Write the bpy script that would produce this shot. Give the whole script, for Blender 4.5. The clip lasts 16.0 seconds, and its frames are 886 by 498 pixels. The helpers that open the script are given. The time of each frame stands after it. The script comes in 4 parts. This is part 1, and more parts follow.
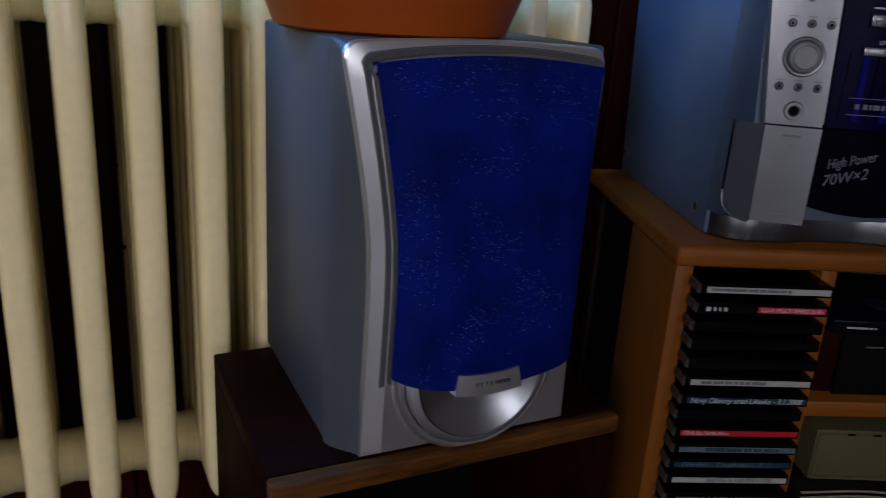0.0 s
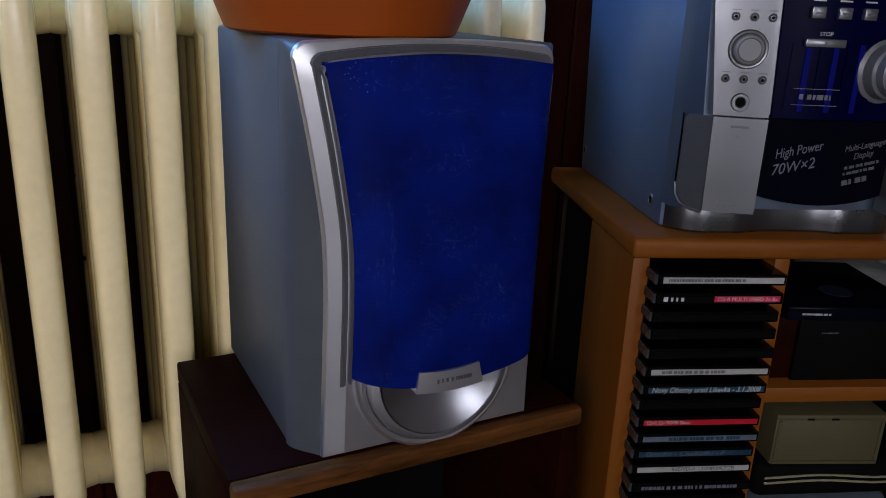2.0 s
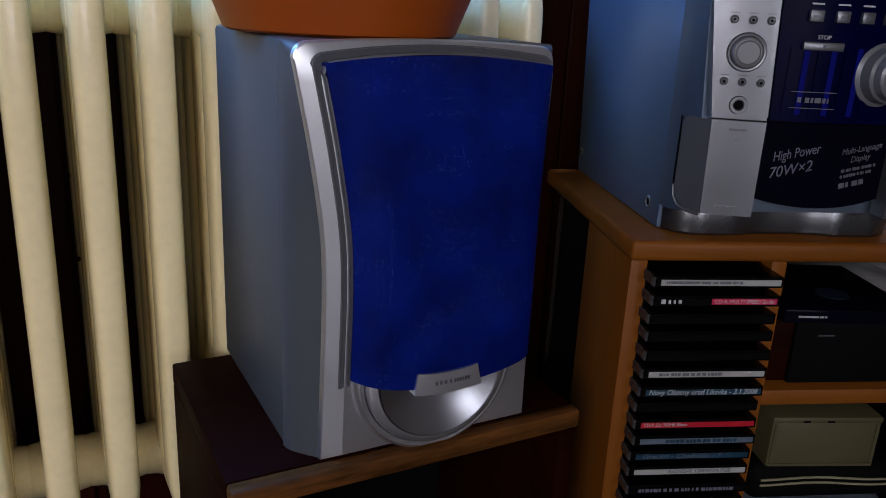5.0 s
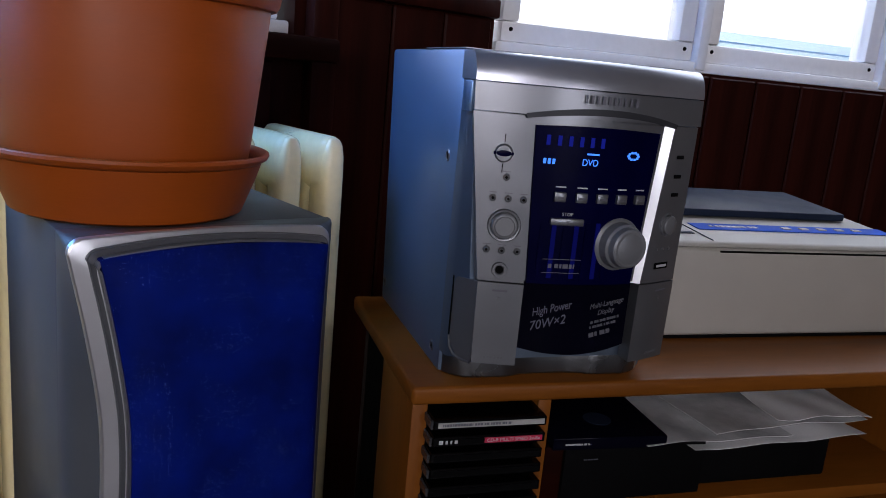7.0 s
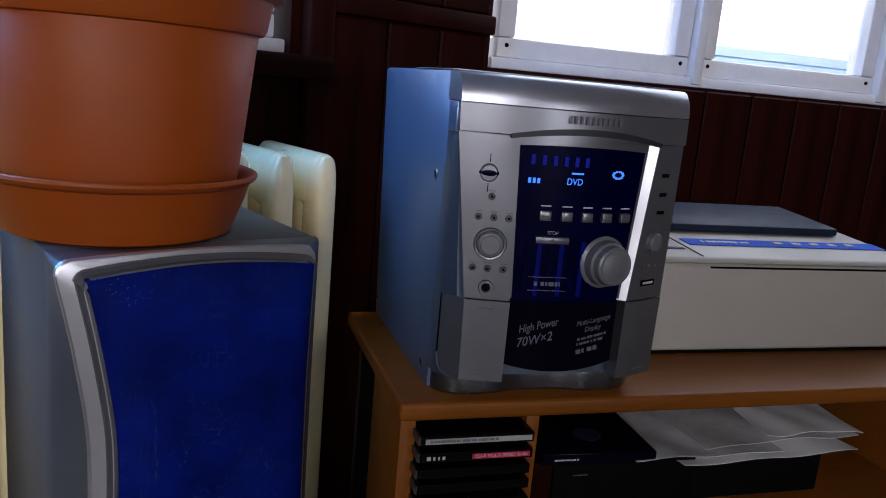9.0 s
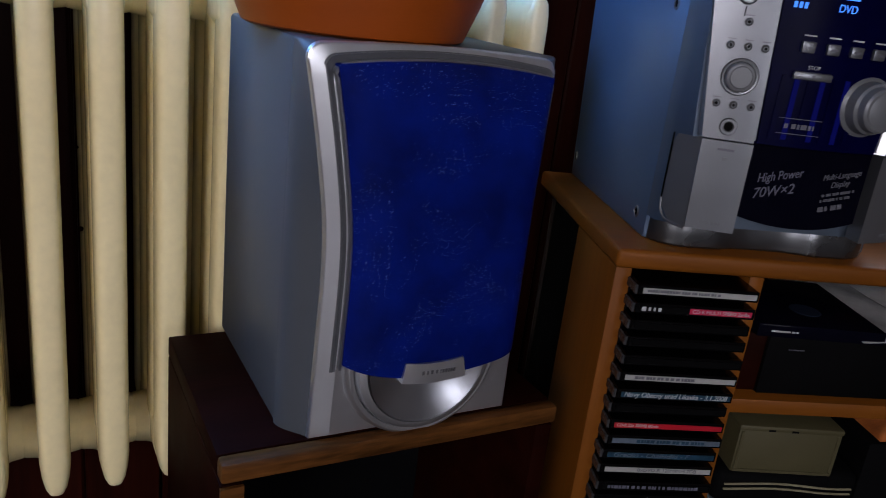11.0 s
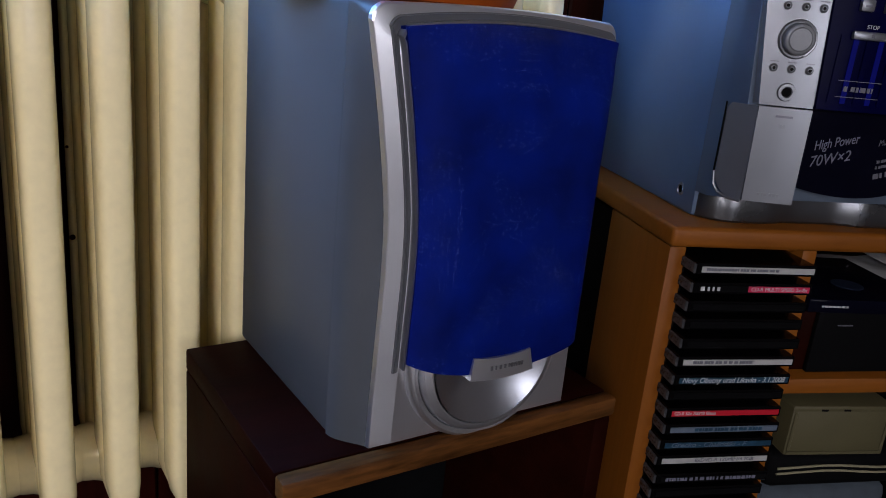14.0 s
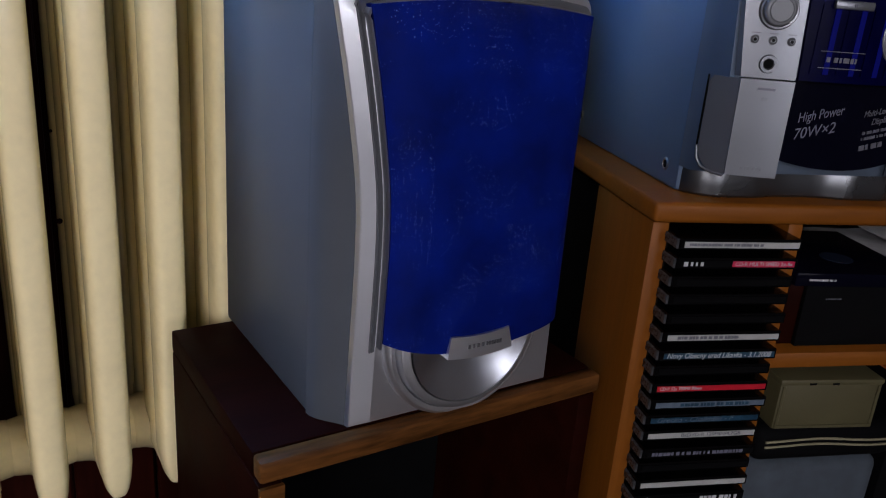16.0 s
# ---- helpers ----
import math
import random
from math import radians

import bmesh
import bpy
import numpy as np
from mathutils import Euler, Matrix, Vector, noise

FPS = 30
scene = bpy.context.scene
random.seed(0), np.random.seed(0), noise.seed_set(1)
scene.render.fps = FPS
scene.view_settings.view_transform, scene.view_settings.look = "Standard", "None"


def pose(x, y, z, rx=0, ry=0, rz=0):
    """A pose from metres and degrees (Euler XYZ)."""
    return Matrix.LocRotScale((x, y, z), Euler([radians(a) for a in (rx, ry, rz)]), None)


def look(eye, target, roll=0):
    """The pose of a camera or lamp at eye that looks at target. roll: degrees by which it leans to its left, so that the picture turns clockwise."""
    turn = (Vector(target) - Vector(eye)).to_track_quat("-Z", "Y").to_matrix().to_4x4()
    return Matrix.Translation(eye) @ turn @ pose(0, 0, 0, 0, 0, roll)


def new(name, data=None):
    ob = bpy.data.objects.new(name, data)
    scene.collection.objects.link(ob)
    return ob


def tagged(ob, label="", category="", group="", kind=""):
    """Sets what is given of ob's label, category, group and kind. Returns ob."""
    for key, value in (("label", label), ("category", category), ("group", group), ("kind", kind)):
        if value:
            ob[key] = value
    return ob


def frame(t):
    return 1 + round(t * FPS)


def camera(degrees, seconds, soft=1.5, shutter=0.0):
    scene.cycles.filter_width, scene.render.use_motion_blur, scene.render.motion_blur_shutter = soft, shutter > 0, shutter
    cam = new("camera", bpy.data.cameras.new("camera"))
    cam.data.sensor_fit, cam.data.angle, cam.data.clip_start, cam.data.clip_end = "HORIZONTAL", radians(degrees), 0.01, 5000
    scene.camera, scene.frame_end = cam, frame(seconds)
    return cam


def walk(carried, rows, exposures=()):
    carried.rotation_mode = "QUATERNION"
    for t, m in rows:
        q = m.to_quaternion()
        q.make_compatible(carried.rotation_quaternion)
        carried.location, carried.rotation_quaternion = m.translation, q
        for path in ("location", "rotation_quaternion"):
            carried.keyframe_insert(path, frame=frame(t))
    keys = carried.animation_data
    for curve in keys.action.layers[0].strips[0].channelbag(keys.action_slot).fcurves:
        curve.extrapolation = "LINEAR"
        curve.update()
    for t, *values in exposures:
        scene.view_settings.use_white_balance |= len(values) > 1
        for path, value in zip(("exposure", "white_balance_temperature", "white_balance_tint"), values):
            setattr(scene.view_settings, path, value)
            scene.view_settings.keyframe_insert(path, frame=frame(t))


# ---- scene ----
cam = camera(58.9, 16.0, soft=0.5, shutter=0.35)
METRES, EYE, TILT, LEAN, TURN = 0.59, 0.86, 0.0, 0.0, -5.2
EXPOSURES = [(t, stops, 6300, 19) for t, stops in ((0.0, -0.6), (0.6, -0.27), (3.7, -0.15), (6.5, -0.28), (8.2, -0.28), (10.4, -0.42), (11.0, -0.2), (11.8, 0.02), (13.5, 0.08), (16.0, 0.02))]
ROWS = [
    (0.0, 0.0, 0.0, 0.0, 1.17, -18.34, -3.55),
    (0.5, 0.0464, -0.0038, -0.0033, -1.59, -18.44, -3.77),
    (1.0, 0.0503, -0.0095, -0.0078, -2.59, -17.81, -3.67),
    (1.5, 0.0338, -0.0145, -0.0094, -1.43, -17.78, -2.75),
    (2.0, 0.0254, -0.0114, -0.0087, -1.02, -17.65, -2.42),
    (2.5, 0.0233, -0.0139, -0.0102, -0.73, -17.84, -3.0),
    (3.0, 0.0241, -0.0116, -0.0115, -1.63, -18.07, -3.3),
    (3.5, 0.0208, -0.0115, -0.0138, -0.71, -18.17, -3.11),
    (6.0, -0.0063, -0.0185, 0.0265, -2.53, -16.76, -4.76),
    (6.5, 0.0591, -0.0531, 0.1374, -7.53, -13.24, -4.86),
    (7.0, 0.1057, -0.0756, 0.1641, -11.66, -12.53, -5.17),
    (7.5, 0.109, -0.0737, 0.1641, -11.68, -12.71, -5.44),
    (8.0, 0.1219, -0.0811, 0.1782, -11.76, -12.15, -5.49),
    (10.5, 0.1094, -0.0912, 0.0999, -1.89, -16.31, -3.62),
    (11.0, 0.0049, -0.0495, 0.0179, -1.16, -18.57, -6.65),
    (11.5, -0.0837, -0.0076, -0.0312, -5.58, -17.94, -6.08),
    (12.0, -0.1687, 0.0321, -0.0726, -8.23, -17.16, -6.81),
    (12.5, -0.1808, 0.0495, -0.073, -9.04, -16.68, -6.8),
    (13.0, -0.1626, 0.0567, -0.0527, -8.16, -16.02, -5.62),
    (13.5, -0.1466, 0.0396, -0.0462, -5.95, -16.29, -4.82),
    (14.0, -0.1401, 0.0333, -0.0557, -6.23, -17.3, -5.31),
    (14.5, -0.1387, 0.0359, -0.0503, -5.28, -17.6, -5.12),
    (15.0, -0.1276, 0.0331, -0.0526, -4.91, -17.76, -5.04),
    (15.5, -0.1032, 0.0353, -0.0479, -6.33, -17.71, -4.99),
    (16.0, -0.0973, 0.0311, -0.0507, -5.71, -19.0, -4.31),
]
rows = [(t, pose(0, 0, EYE, TILT, LEAN, TURN) @ pose(METRES * x, METRES * y, METRES * z, 90 + pitch, roll, yaw)) for t, x, y, z, yaw, pitch, roll in ROWS]
rows += [(3.7, look((0.0115, -0.0065, 0.851), (0.271, 1.875, 0.223), 3.5)), (5.8, look((0.001, -0.006, 0.862), (0.249, 1.891, 0.277), 2.7)),
         (8.2, look((0.074, -0.057, 0.970), (0.680, 1.811, 0.589), 5.3)), (10.3, look((0.072, -0.064, 0.942), (0.416, 1.832, 0.406), 3.6))]
walk(cam, sorted(rows, key=lambda row: row[0]), EXPOSURES)

FLOOR, TH = 0.10, 21.3          # floor level; turn of the radiator wall, the bedside table and the speaker

# ---- light ----
world = bpy.data.worlds.new("sky")
scene.world = world
world.use_nodes = True
wn = world.node_tree.nodes
sky = wn.new("ShaderNodeTexSky")
sky.sky_type, sky.sun_disc, sky.sun_elevation, sky.sun_rotation = "NISHITA", False, radians(40), radians(150)
world.node_tree.links.new(sky.outputs[0], wn["Background"].inputs["Color"])
wn["Background"].inputs["Strength"].default_value = 0.05


def area(name, m, w, h, power, color):
    la = bpy.data.lights.new(name, "AREA")
    la.shape, la.size, la.size_y, la.energy, la.color = "RECTANGLE", w, h, power, color
    ob = new(name, la)
    ob.matrix_world = m
    return ob


def uv(u, v, z):
    a = radians(TH)
    return Vector((u * math.cos(a) - v * math.sin(a), u * math.sin(a) + v * math.cos(a), z))


area("window_light_front", look((1.25, 1.24, 1.52), (1.0, 0.2, 0.8)), 1.3, 0.9, 16.0, (0.80, 0.90, 1.0))
area("window_light_radiator", look(uv(-0.18, 0.965, 1.34), uv(0.5, 0.3, 0.95)), 0.7, 0.6, 21.0, (0.14, 0.43, 1.0))
# Two fill lamps added out of view behind the camera to light the fronts
area("fill_light_room", look((-0.95, -2.44, 1.50), (0.0, 0.7, 0.74)), 1.2, 0.8, 48.0, (0.97, 0.965, 0.965))
area("fill_light_corner", look((1.00, -2.44, 1.00), (0.1, 0.6, 0.75)), 0.7, 0.7, 14.0, (0.95, 0.97, 1.0))


# ---- materials ----
def mat(name, color, rough=0.5, metal=0.0, var=0.12, scale=40.0, bump=0.05, fine=900.0, stretch=(1, 1, 1), coat=0.0, spec=0.3):
    m = bpy.data.materials.new(name)
    m.use_nodes = True
    n, l = m.node_tree.nodes, m.node_tree.links
    b = n["Principled BSDF"]
    tc, mp = n.new("ShaderNodeTexCoord"), n.new("ShaderNodeMapping")
    mp.inputs["Scale"].default_value = stretch
    l.new(tc.outputs["Object"], mp.inputs["Vector"])
    t1, t2 = n.new("ShaderNodeTexNoise"), n.new("ShaderNodeTexNoise")
    t1.inputs["Scale"].default_value, t1.inputs["Detail"].default_value = scale, 6
    t2.inputs["Scale"].default_value, t2.inputs["Detail"].default_value = fine, 3
    for t in (t1, t2):
        l.new(mp.outputs[0], t.inputs["Vector"])
    add = n.new("ShaderNodeMath")
    add.operation = "ADD"
    l.new(t1.outputs["Fac"], add.inputs[0])
    half = n.new("ShaderNodeMath")
    half.operation, half.inputs[1].default_value = "MULTIPLY", 0.5
    l.new(t2.outputs["Fac"], half.inputs[0])
    l.new(half.outputs[0], add.inputs[1])
    rng = n.new("ShaderNodeMapRange")
    rng.inputs["From Min"].default_value, rng.inputs["From Max"].default_value = 0.45, 1.05
    l.new(add.outputs[0], rng.inputs["Value"])
    mix = n.new("ShaderNodeMix")
    mix.data_type = "RGBA"
    mix.inputs[6].default_value = [c * (1 - var) for c in color] + [1]
    mix.inputs[7].default_value = [min(1, c * (1 + var)) for c in color] + [1]
    l.new(rng.outputs[0], mix.inputs[0])
    l.new(mix.outputs[2], b.inputs["Base Color"])
    r2 = n.new("ShaderNodeMapRange")
    r2.inputs["To Min"].default_value, r2.inputs["To Max"].default_value = max(0.02, rough * 0.85), min(1, rough * 1.15)
    l.new(t1.outputs["Fac"], r2.inputs["Value"])
    l.new(r2.outputs[0], b.inputs["Roughness"])
    b.inputs["Metallic"].default_value = metal
    b.inputs["Coat Weight"].default_value = coat
    b.inputs["Specular IOR Level"].default_value = spec
    if bump:
        bp = n.new("ShaderNodeBump")
        bp.inputs["Strength"].default_value, bp.inputs["Distance"].default_value = bump, 0.002
        l.new(add.outputs[0], bp.inputs["Height"])
        l.new(bp.outputs[0], b.inputs["Normal"])
    return m


def glow(name, color, strength):
    m = bpy.data.materials.new(name)
    m.use_nodes = True
    b = m.node_tree.nodes["Principled BSDF"]
    b.inputs["Base Color"].default_value = (*[c * 0.02 for c in color], 1)
    b.inputs["Specular IOR Level"].default_value, b.inputs["Roughness"].default_value = 0.05, 0.6
    b.inputs["Emission Color"].default_value, b.inputs["Emission Strength"].default_value = (*color, 1), strength
    return m


def speckled(m, color, scale, amount, tight=0.09):
    """Scatters small dust grains over a material, in drifts."""
    n, l = m.node_tree.nodes, m.node_tree.links
    b = n["Principled BSDF"]
    src = b.inputs["Base Color"].links[0].from_socket
    tc, vo, no = n.new("ShaderNodeTexCoord"), n.new("ShaderNodeTexVoronoi"), n.new("ShaderNodeTexNoise")
    vo.inputs["Scale"].default_value, no.inputs["Scale"].default_value, no.inputs["Detail"].default_value = scale, 20, 4
    l.new(tc.outputs["Object"], vo.inputs["Vector"])
    l.new(tc.outputs["Object"], no.inputs["Vector"])
    sep = n.new("ShaderNodeSeparateColor")
    l.new(vo.outputs["Color"], sep.inputs[0])
    size = n.new("ShaderNodeMath")           # grain size differs from cell to cell
    size.operation, size.inputs[1].default_value = "MULTIPLY", tight * 2
    l.new(sep.outputs[0], size.inputs[0])
    lt, gt, pick, mul, mul2 = (n.new("ShaderNodeMath") for _ in range(5))
    lt.operation, gt.operation, pick.operation, mul.operation, mul2.operation = "LESS_THAN", "GREATER_THAN", "GREATER_THAN", "MULTIPLY", "MULTIPLY"
    l.new(vo.outputs["Distance"], lt.inputs[0])
    l.new(size.outputs[0], lt.inputs[1])
    gt.inputs[1].default_value, pick.inputs[1].default_value = amount, 0.62
    l.new(no.outputs["Fac"], gt.inputs[0])
    l.new(sep.outputs[1], pick.inputs[0])
    l.new(lt.outputs[0], mul.inputs[0])
    l.new(gt.outputs[0], mul.inputs[1])
    l.new(mul.outputs[0], mul2.inputs[0])
    l.new(pick.outputs[0], mul2.inputs[1])
    mix = n.new("ShaderNodeMix")
    mix.data_type = "RGBA"
    mix.inputs[7].default_value = (*color, 1)
    l.new(mul2.outputs[0], mix.inputs[0])
    l.new(src, mix.inputs[6])
    l.new(mix.outputs[2], b.inputs["Base Color"])
    return m


M = {}
M["radiator"] = speckled(mat("radiator_enamel", (0.89, 0.77, 0.44), 0.20, var=0.08, scale=14, bump=0.24, fine=120, spec=0.5), (0.16, 0.10, 0.05), 60, 0.56, 0.05)
M["vinyl"] = mat("grey_vinyl", (0.066, 0.070, 0.074), 0.36, 0.0, var=0.06, scale=30, bump=0.05, fine=1500)
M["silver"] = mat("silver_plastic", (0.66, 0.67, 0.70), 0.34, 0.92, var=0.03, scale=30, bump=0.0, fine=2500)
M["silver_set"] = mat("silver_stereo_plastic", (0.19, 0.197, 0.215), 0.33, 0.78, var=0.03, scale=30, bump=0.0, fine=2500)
# Stereo silver made lighter on the lid, for the window highlight there
M["silver_lid_sheen"] = mat("silver_lid_sheen_plastic", (0.34, 0.35, 0.39), 0.30, 0.75, var=0.05, scale=30, bump=0.02, fine=2500)
# Silver front shell; its bluish cast is window light put into the colour
M["shell_sky_tint"] = mat("silver_plastic_sky_tint", (0.14, 0.18, 0.24), 0.36, 0.78, var=0.03, scale=30, bump=0.0, fine=2500)
# Grey of the painted shadow below the stereo's brow
M["groove"] = mat("brow_shadow_grey", (0.03, 0.031, 0.036), 0.45, 0.3, var=0.1, bump=0.0)
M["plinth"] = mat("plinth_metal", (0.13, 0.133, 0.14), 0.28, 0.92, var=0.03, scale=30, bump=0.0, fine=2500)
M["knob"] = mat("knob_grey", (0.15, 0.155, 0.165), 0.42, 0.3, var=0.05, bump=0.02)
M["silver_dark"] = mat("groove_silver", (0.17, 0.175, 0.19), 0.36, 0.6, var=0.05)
M["chrome"] = mat("dish_chrome", (0.36, 0.37, 0.40), 0.31, 0.95, var=0.04, bump=0.0)
M["grille"] = speckled(mat("blue_grille_cloth", (0.0002, 0.0058, 0.106), 0.55, 0.0, var=0.60, scale=22, bump=0.35, fine=2600, spec=0.06), (0.12, 0.19, 0.48), 850, 0.52, 0.17)
# Silver case metal with the blue of the window light mixed into the base
M["side_sky_tint"] = mat("silver_metal_sky_tint", (0.17, 0.25, 0.38), 0.36, 0.80, var=0.05, scale=20, bump=0.03, fine=1800)
M["blue_panel"] = mat("blue_display_panel", (0.0004, 0.0004, 0.018), 0.30, 0.0, var=0.35, scale=18, bump=0.0, spec=0.03)
M["black_gloss"] = mat("black_smoked_plastic", (0.002, 0.002, 0.006), 0.14, 0.0, var=0.2, bump=0.0, spec=0.03)
M["black"] = mat("black_plastic", (0.002, 0.002, 0.0023), 0.75, 0.0, var=0.3, bump=0.03, spec=0.05)
M["dark_wood"] = mat("dark_stained_wood", (0.012, 0.0020, 0.0010), 0.5, 0.0, var=0.5, scale=30, bump=0.08, fine=160, stretch=(0.12, 1, 1), spec=0.02)
M["worn_edge"] = mat("worn_wood_edge", (0.088, 0.033, 0.008), 0.42, 0.0, var=0.95, scale=34, bump=0.20, fine=260, stretch=(0.15, 1, 1), spec=0.08)
M["orange_wood"] = mat("beech_laminate", (0.165, 0.051, 0.005), 0.42, 0.0, var=0.22, scale=24, bump=0.05, fine=200, stretch=(0.10, 1, 1), spec=0.15)
M["orange_side"] = mat("beech_laminate_upright", (0.165, 0.051, 0.005), 0.42, 0.0, var=0.22, scale=24, bump=0.05, fine=200, stretch=(1, 1, 0.10), spec=0.15)
M["panel_wood"] = mat("dark_wall_panelling", (0.020, 0.0032, 0.0016), 0.45, 0.0, var=0.50, scale=26, bump=0.12, fine=150, stretch=(1, 1, 0.06), spec=0.05)
M["terracotta"] = mat("terracotta_plastic", (0.29, 0.054, 0.002), 0.5, 0.0, var=0.08, scale=10, bump=0.03, fine=300, stretch=(0.4, 0.4, 3))
M["white_paint"] = mat("white_window_paint", (0.78, 0.78, 0.80), 0.35, 0.0, var=0.06, scale=18, bump=0.10, fine=90)
M["printer"] = mat("printer_shell", (0.33, 0.31, 0.275), 0.45, 0.0, var=0.04, scale=20, bump=0.04, fine=1400)
M["printer_blue"] = mat("printer_blue_strip", (0.012, 0.07, 0.42), 0.55, var=0.06, spec=0.05)
M["printer_dark"] = mat("printer_dark_lid", (0.012, 0.018, 0.035), 0.5, var=0.1, spec=0.08)
M["case"] = mat("clear_cd_plastic", (0.0015, 0.0015, 0.0018), 0.22, 0.0, var=0.35, scale=60, bump=0.02, spec=0.16)
M["paper_white"] = mat("white_paper", (0.74, 0.74, 0.74), 0.6, var=0.06, scale=20)
M["hinge"] = mat("clear_cd_hinge", (0.035, 0.035, 0.038), 0.25, 0.0, var=0.8, scale=300, bump=0.05)
M["peach"] = mat("orange_cloth", (0.36, 0.10, 0.02), 0.7, var=0.4, scale=60, bump=0.3)
M["pale_blue"] = mat("pale_blue_ledge", (0.20, 0.36, 0.55), 0.5, var=0.08)
M["blind"] = mat("translucent_blind", (0.70, 0.86, 0.95), 0.5, var=0.06)
M["blind"].node_tree.nodes["Principled BSDF"].inputs["Transmission Weight"].default_value = 0.75
M["red"] = mat("red_inlay", (0.36, 0.010, 0.020), 0.3, var=0.08)
M["pink"] = mat("crimson_inlay", (0.40, 0.020, 0.060), 0.3, var=0.08)
M["teal"] = mat("teal_inlay", (0.010, 0.034, 0.060), 0.3, var=0.5, scale=90)
M["greyblue"] = mat("grey_blue_inlay", (0.085, 0.11, 0.145), 0.3, var=0.3, scale=90)
M["spine_white"] = mat("white_inlay", (0.30, 0.30, 0.29), 0.4, var=0.10, scale=60)
M["ink"] = mat("pale_print", (0.42, 0.42, 0.44), 0.4, var=0.02, bump=0)
M["ink_dim"] = mat("faded_print", (0.11, 0.11, 0.15), 0.4, var=0.02, bump=0)
M["ink_dark"] = mat("dark_print", (0.10, 0.10, 0.12), 0.4, var=0.02, bump=0)
M["card"] = mat("olive_cardboard", (0.062, 0.054, 0.024), 0.6, var=0.10, scale=26, bump=0.10, fine=400)
M["fabric"] = mat("grey_bag_cloth", (0.040, 0.050, 0.062), 0.8, var=0.25, scale=60, bump=0.4, fine=900)
M["piping"] = mat("cream_piping", (0.20, 0.18, 0.11), 0.6, var=0.1)
M["plaster"] = mat("room_plaster", (0.16, 0.12, 0.09), 0.8, var=0.06, scale=6)
M["floor"] = mat("floor_boards", (0.03, 0.015, 0.009), 0.4, var=0.3, scale=12, bump=0.1, stretch=(0.1, 1, 1))
M["lit"] = glow("display_blue", (0.06, 0.26, 1.0), 1.5)
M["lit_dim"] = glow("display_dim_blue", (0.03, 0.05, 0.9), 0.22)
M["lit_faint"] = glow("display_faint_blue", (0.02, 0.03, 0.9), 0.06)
M["outdoors"] = glow("bright_overcast_sky", (0.90, 0.95, 1.0), 2.4)
M["glass"] = bpy.data.materials.new("window_glass")
M["glass"].use_nodes = True
gb = M["glass"].node_tree.nodes["Principled BSDF"]
gb.inputs["Transmission Weight"].default_value, gb.inputs["Roughness"].default_value, gb.inputs["IOR"].default_value = 1.0, 0.0, 1.45
M["film"] = mat("plastic_sleeve", (0.58, 0.58, 0.58), 0.22, var=0.25, scale=18, bump=0.5, fine=60, coat=0.6)


# ---- building helpers ----
def finish(bm, smooth=0.6):
    bmesh.ops.recalc_face_normals(bm, faces=bm.faces)
    for e in bm.edges:
        e.smooth = len(e.link_faces) == 2 and e.calc_face_angle(9) < smooth
    for f in bm.faces:
        f.smooth = True


def part(name, bm, material, parent=None, label="", m=None, smooth=0.6):
    finish(bm, smooth)
    me = bpy.data.meshes.new(name)
    bm.to_mesh(me)
    bm.free()
    me.materials.append(M[material] if isinstance(material, str) else material)
    ob = new(name, me)
    if m is not None:
        ob.matrix_basis = m
    ob.parent = parent
    if label:
        ob["label"] = label
    return ob


def thing(name, m, label, category, group="", kind=""):
    ob = new(name)
    ob.empty_display_size = 0.02
    ob.matrix_basis = m
    return tagged(ob, label, category, group, kind)


def box(x0, x1, y0, y1, z0, z1, r=0.0, seg=2, bm=None):
    bm = bm or bmesh.new()
    vs = bmesh.ops.create_cube(bm, size=1, matrix=Matrix.Translation(((x0 + x1) / 2, (y0 + y1) / 2, (z0 + z1) / 2)) @ Matrix.Diagonal((x1 - x0, y1 - y0, z1 - z0, 1)))["verts"]
    if r:
        bmesh.ops.bevel(bm, geom=list({e for v in vs for e in v.link_edges}), offset=r, segments=seg, affect="EDGES", profile=0.5)
    return bm


def lathe(profile, n=48, m=None):
    """Turns (radius, height) pairs round z; m lays it elsewhere."""
    bm = bmesh.new()
    rings = []
    for r, z in profile:
        if r < 1e-6:
            rings.append([bm.verts.new((0, 0, z))])
        else:
            rings.append([bm.verts.new((r * math.cos(2 * math.pi * i / n), r * math.sin(2 * math.pi * i / n), z)) for i in range(n)])
    for a, b in zip(rings, rings[1:]):
        for i in range(n):
            j = (i + 1) % n
            quad = [a[i % len(a)], a[j % len(a)], b[j % len(b)], b[i % len(b)]]
            quad = list(dict.fromkeys(quad))
            if len(quad) > 2:
                bm.faces.new(quad)
    if m is not None:
        bmesh.ops.transform(bm, matrix=m, verts=bm.verts)
    return bm


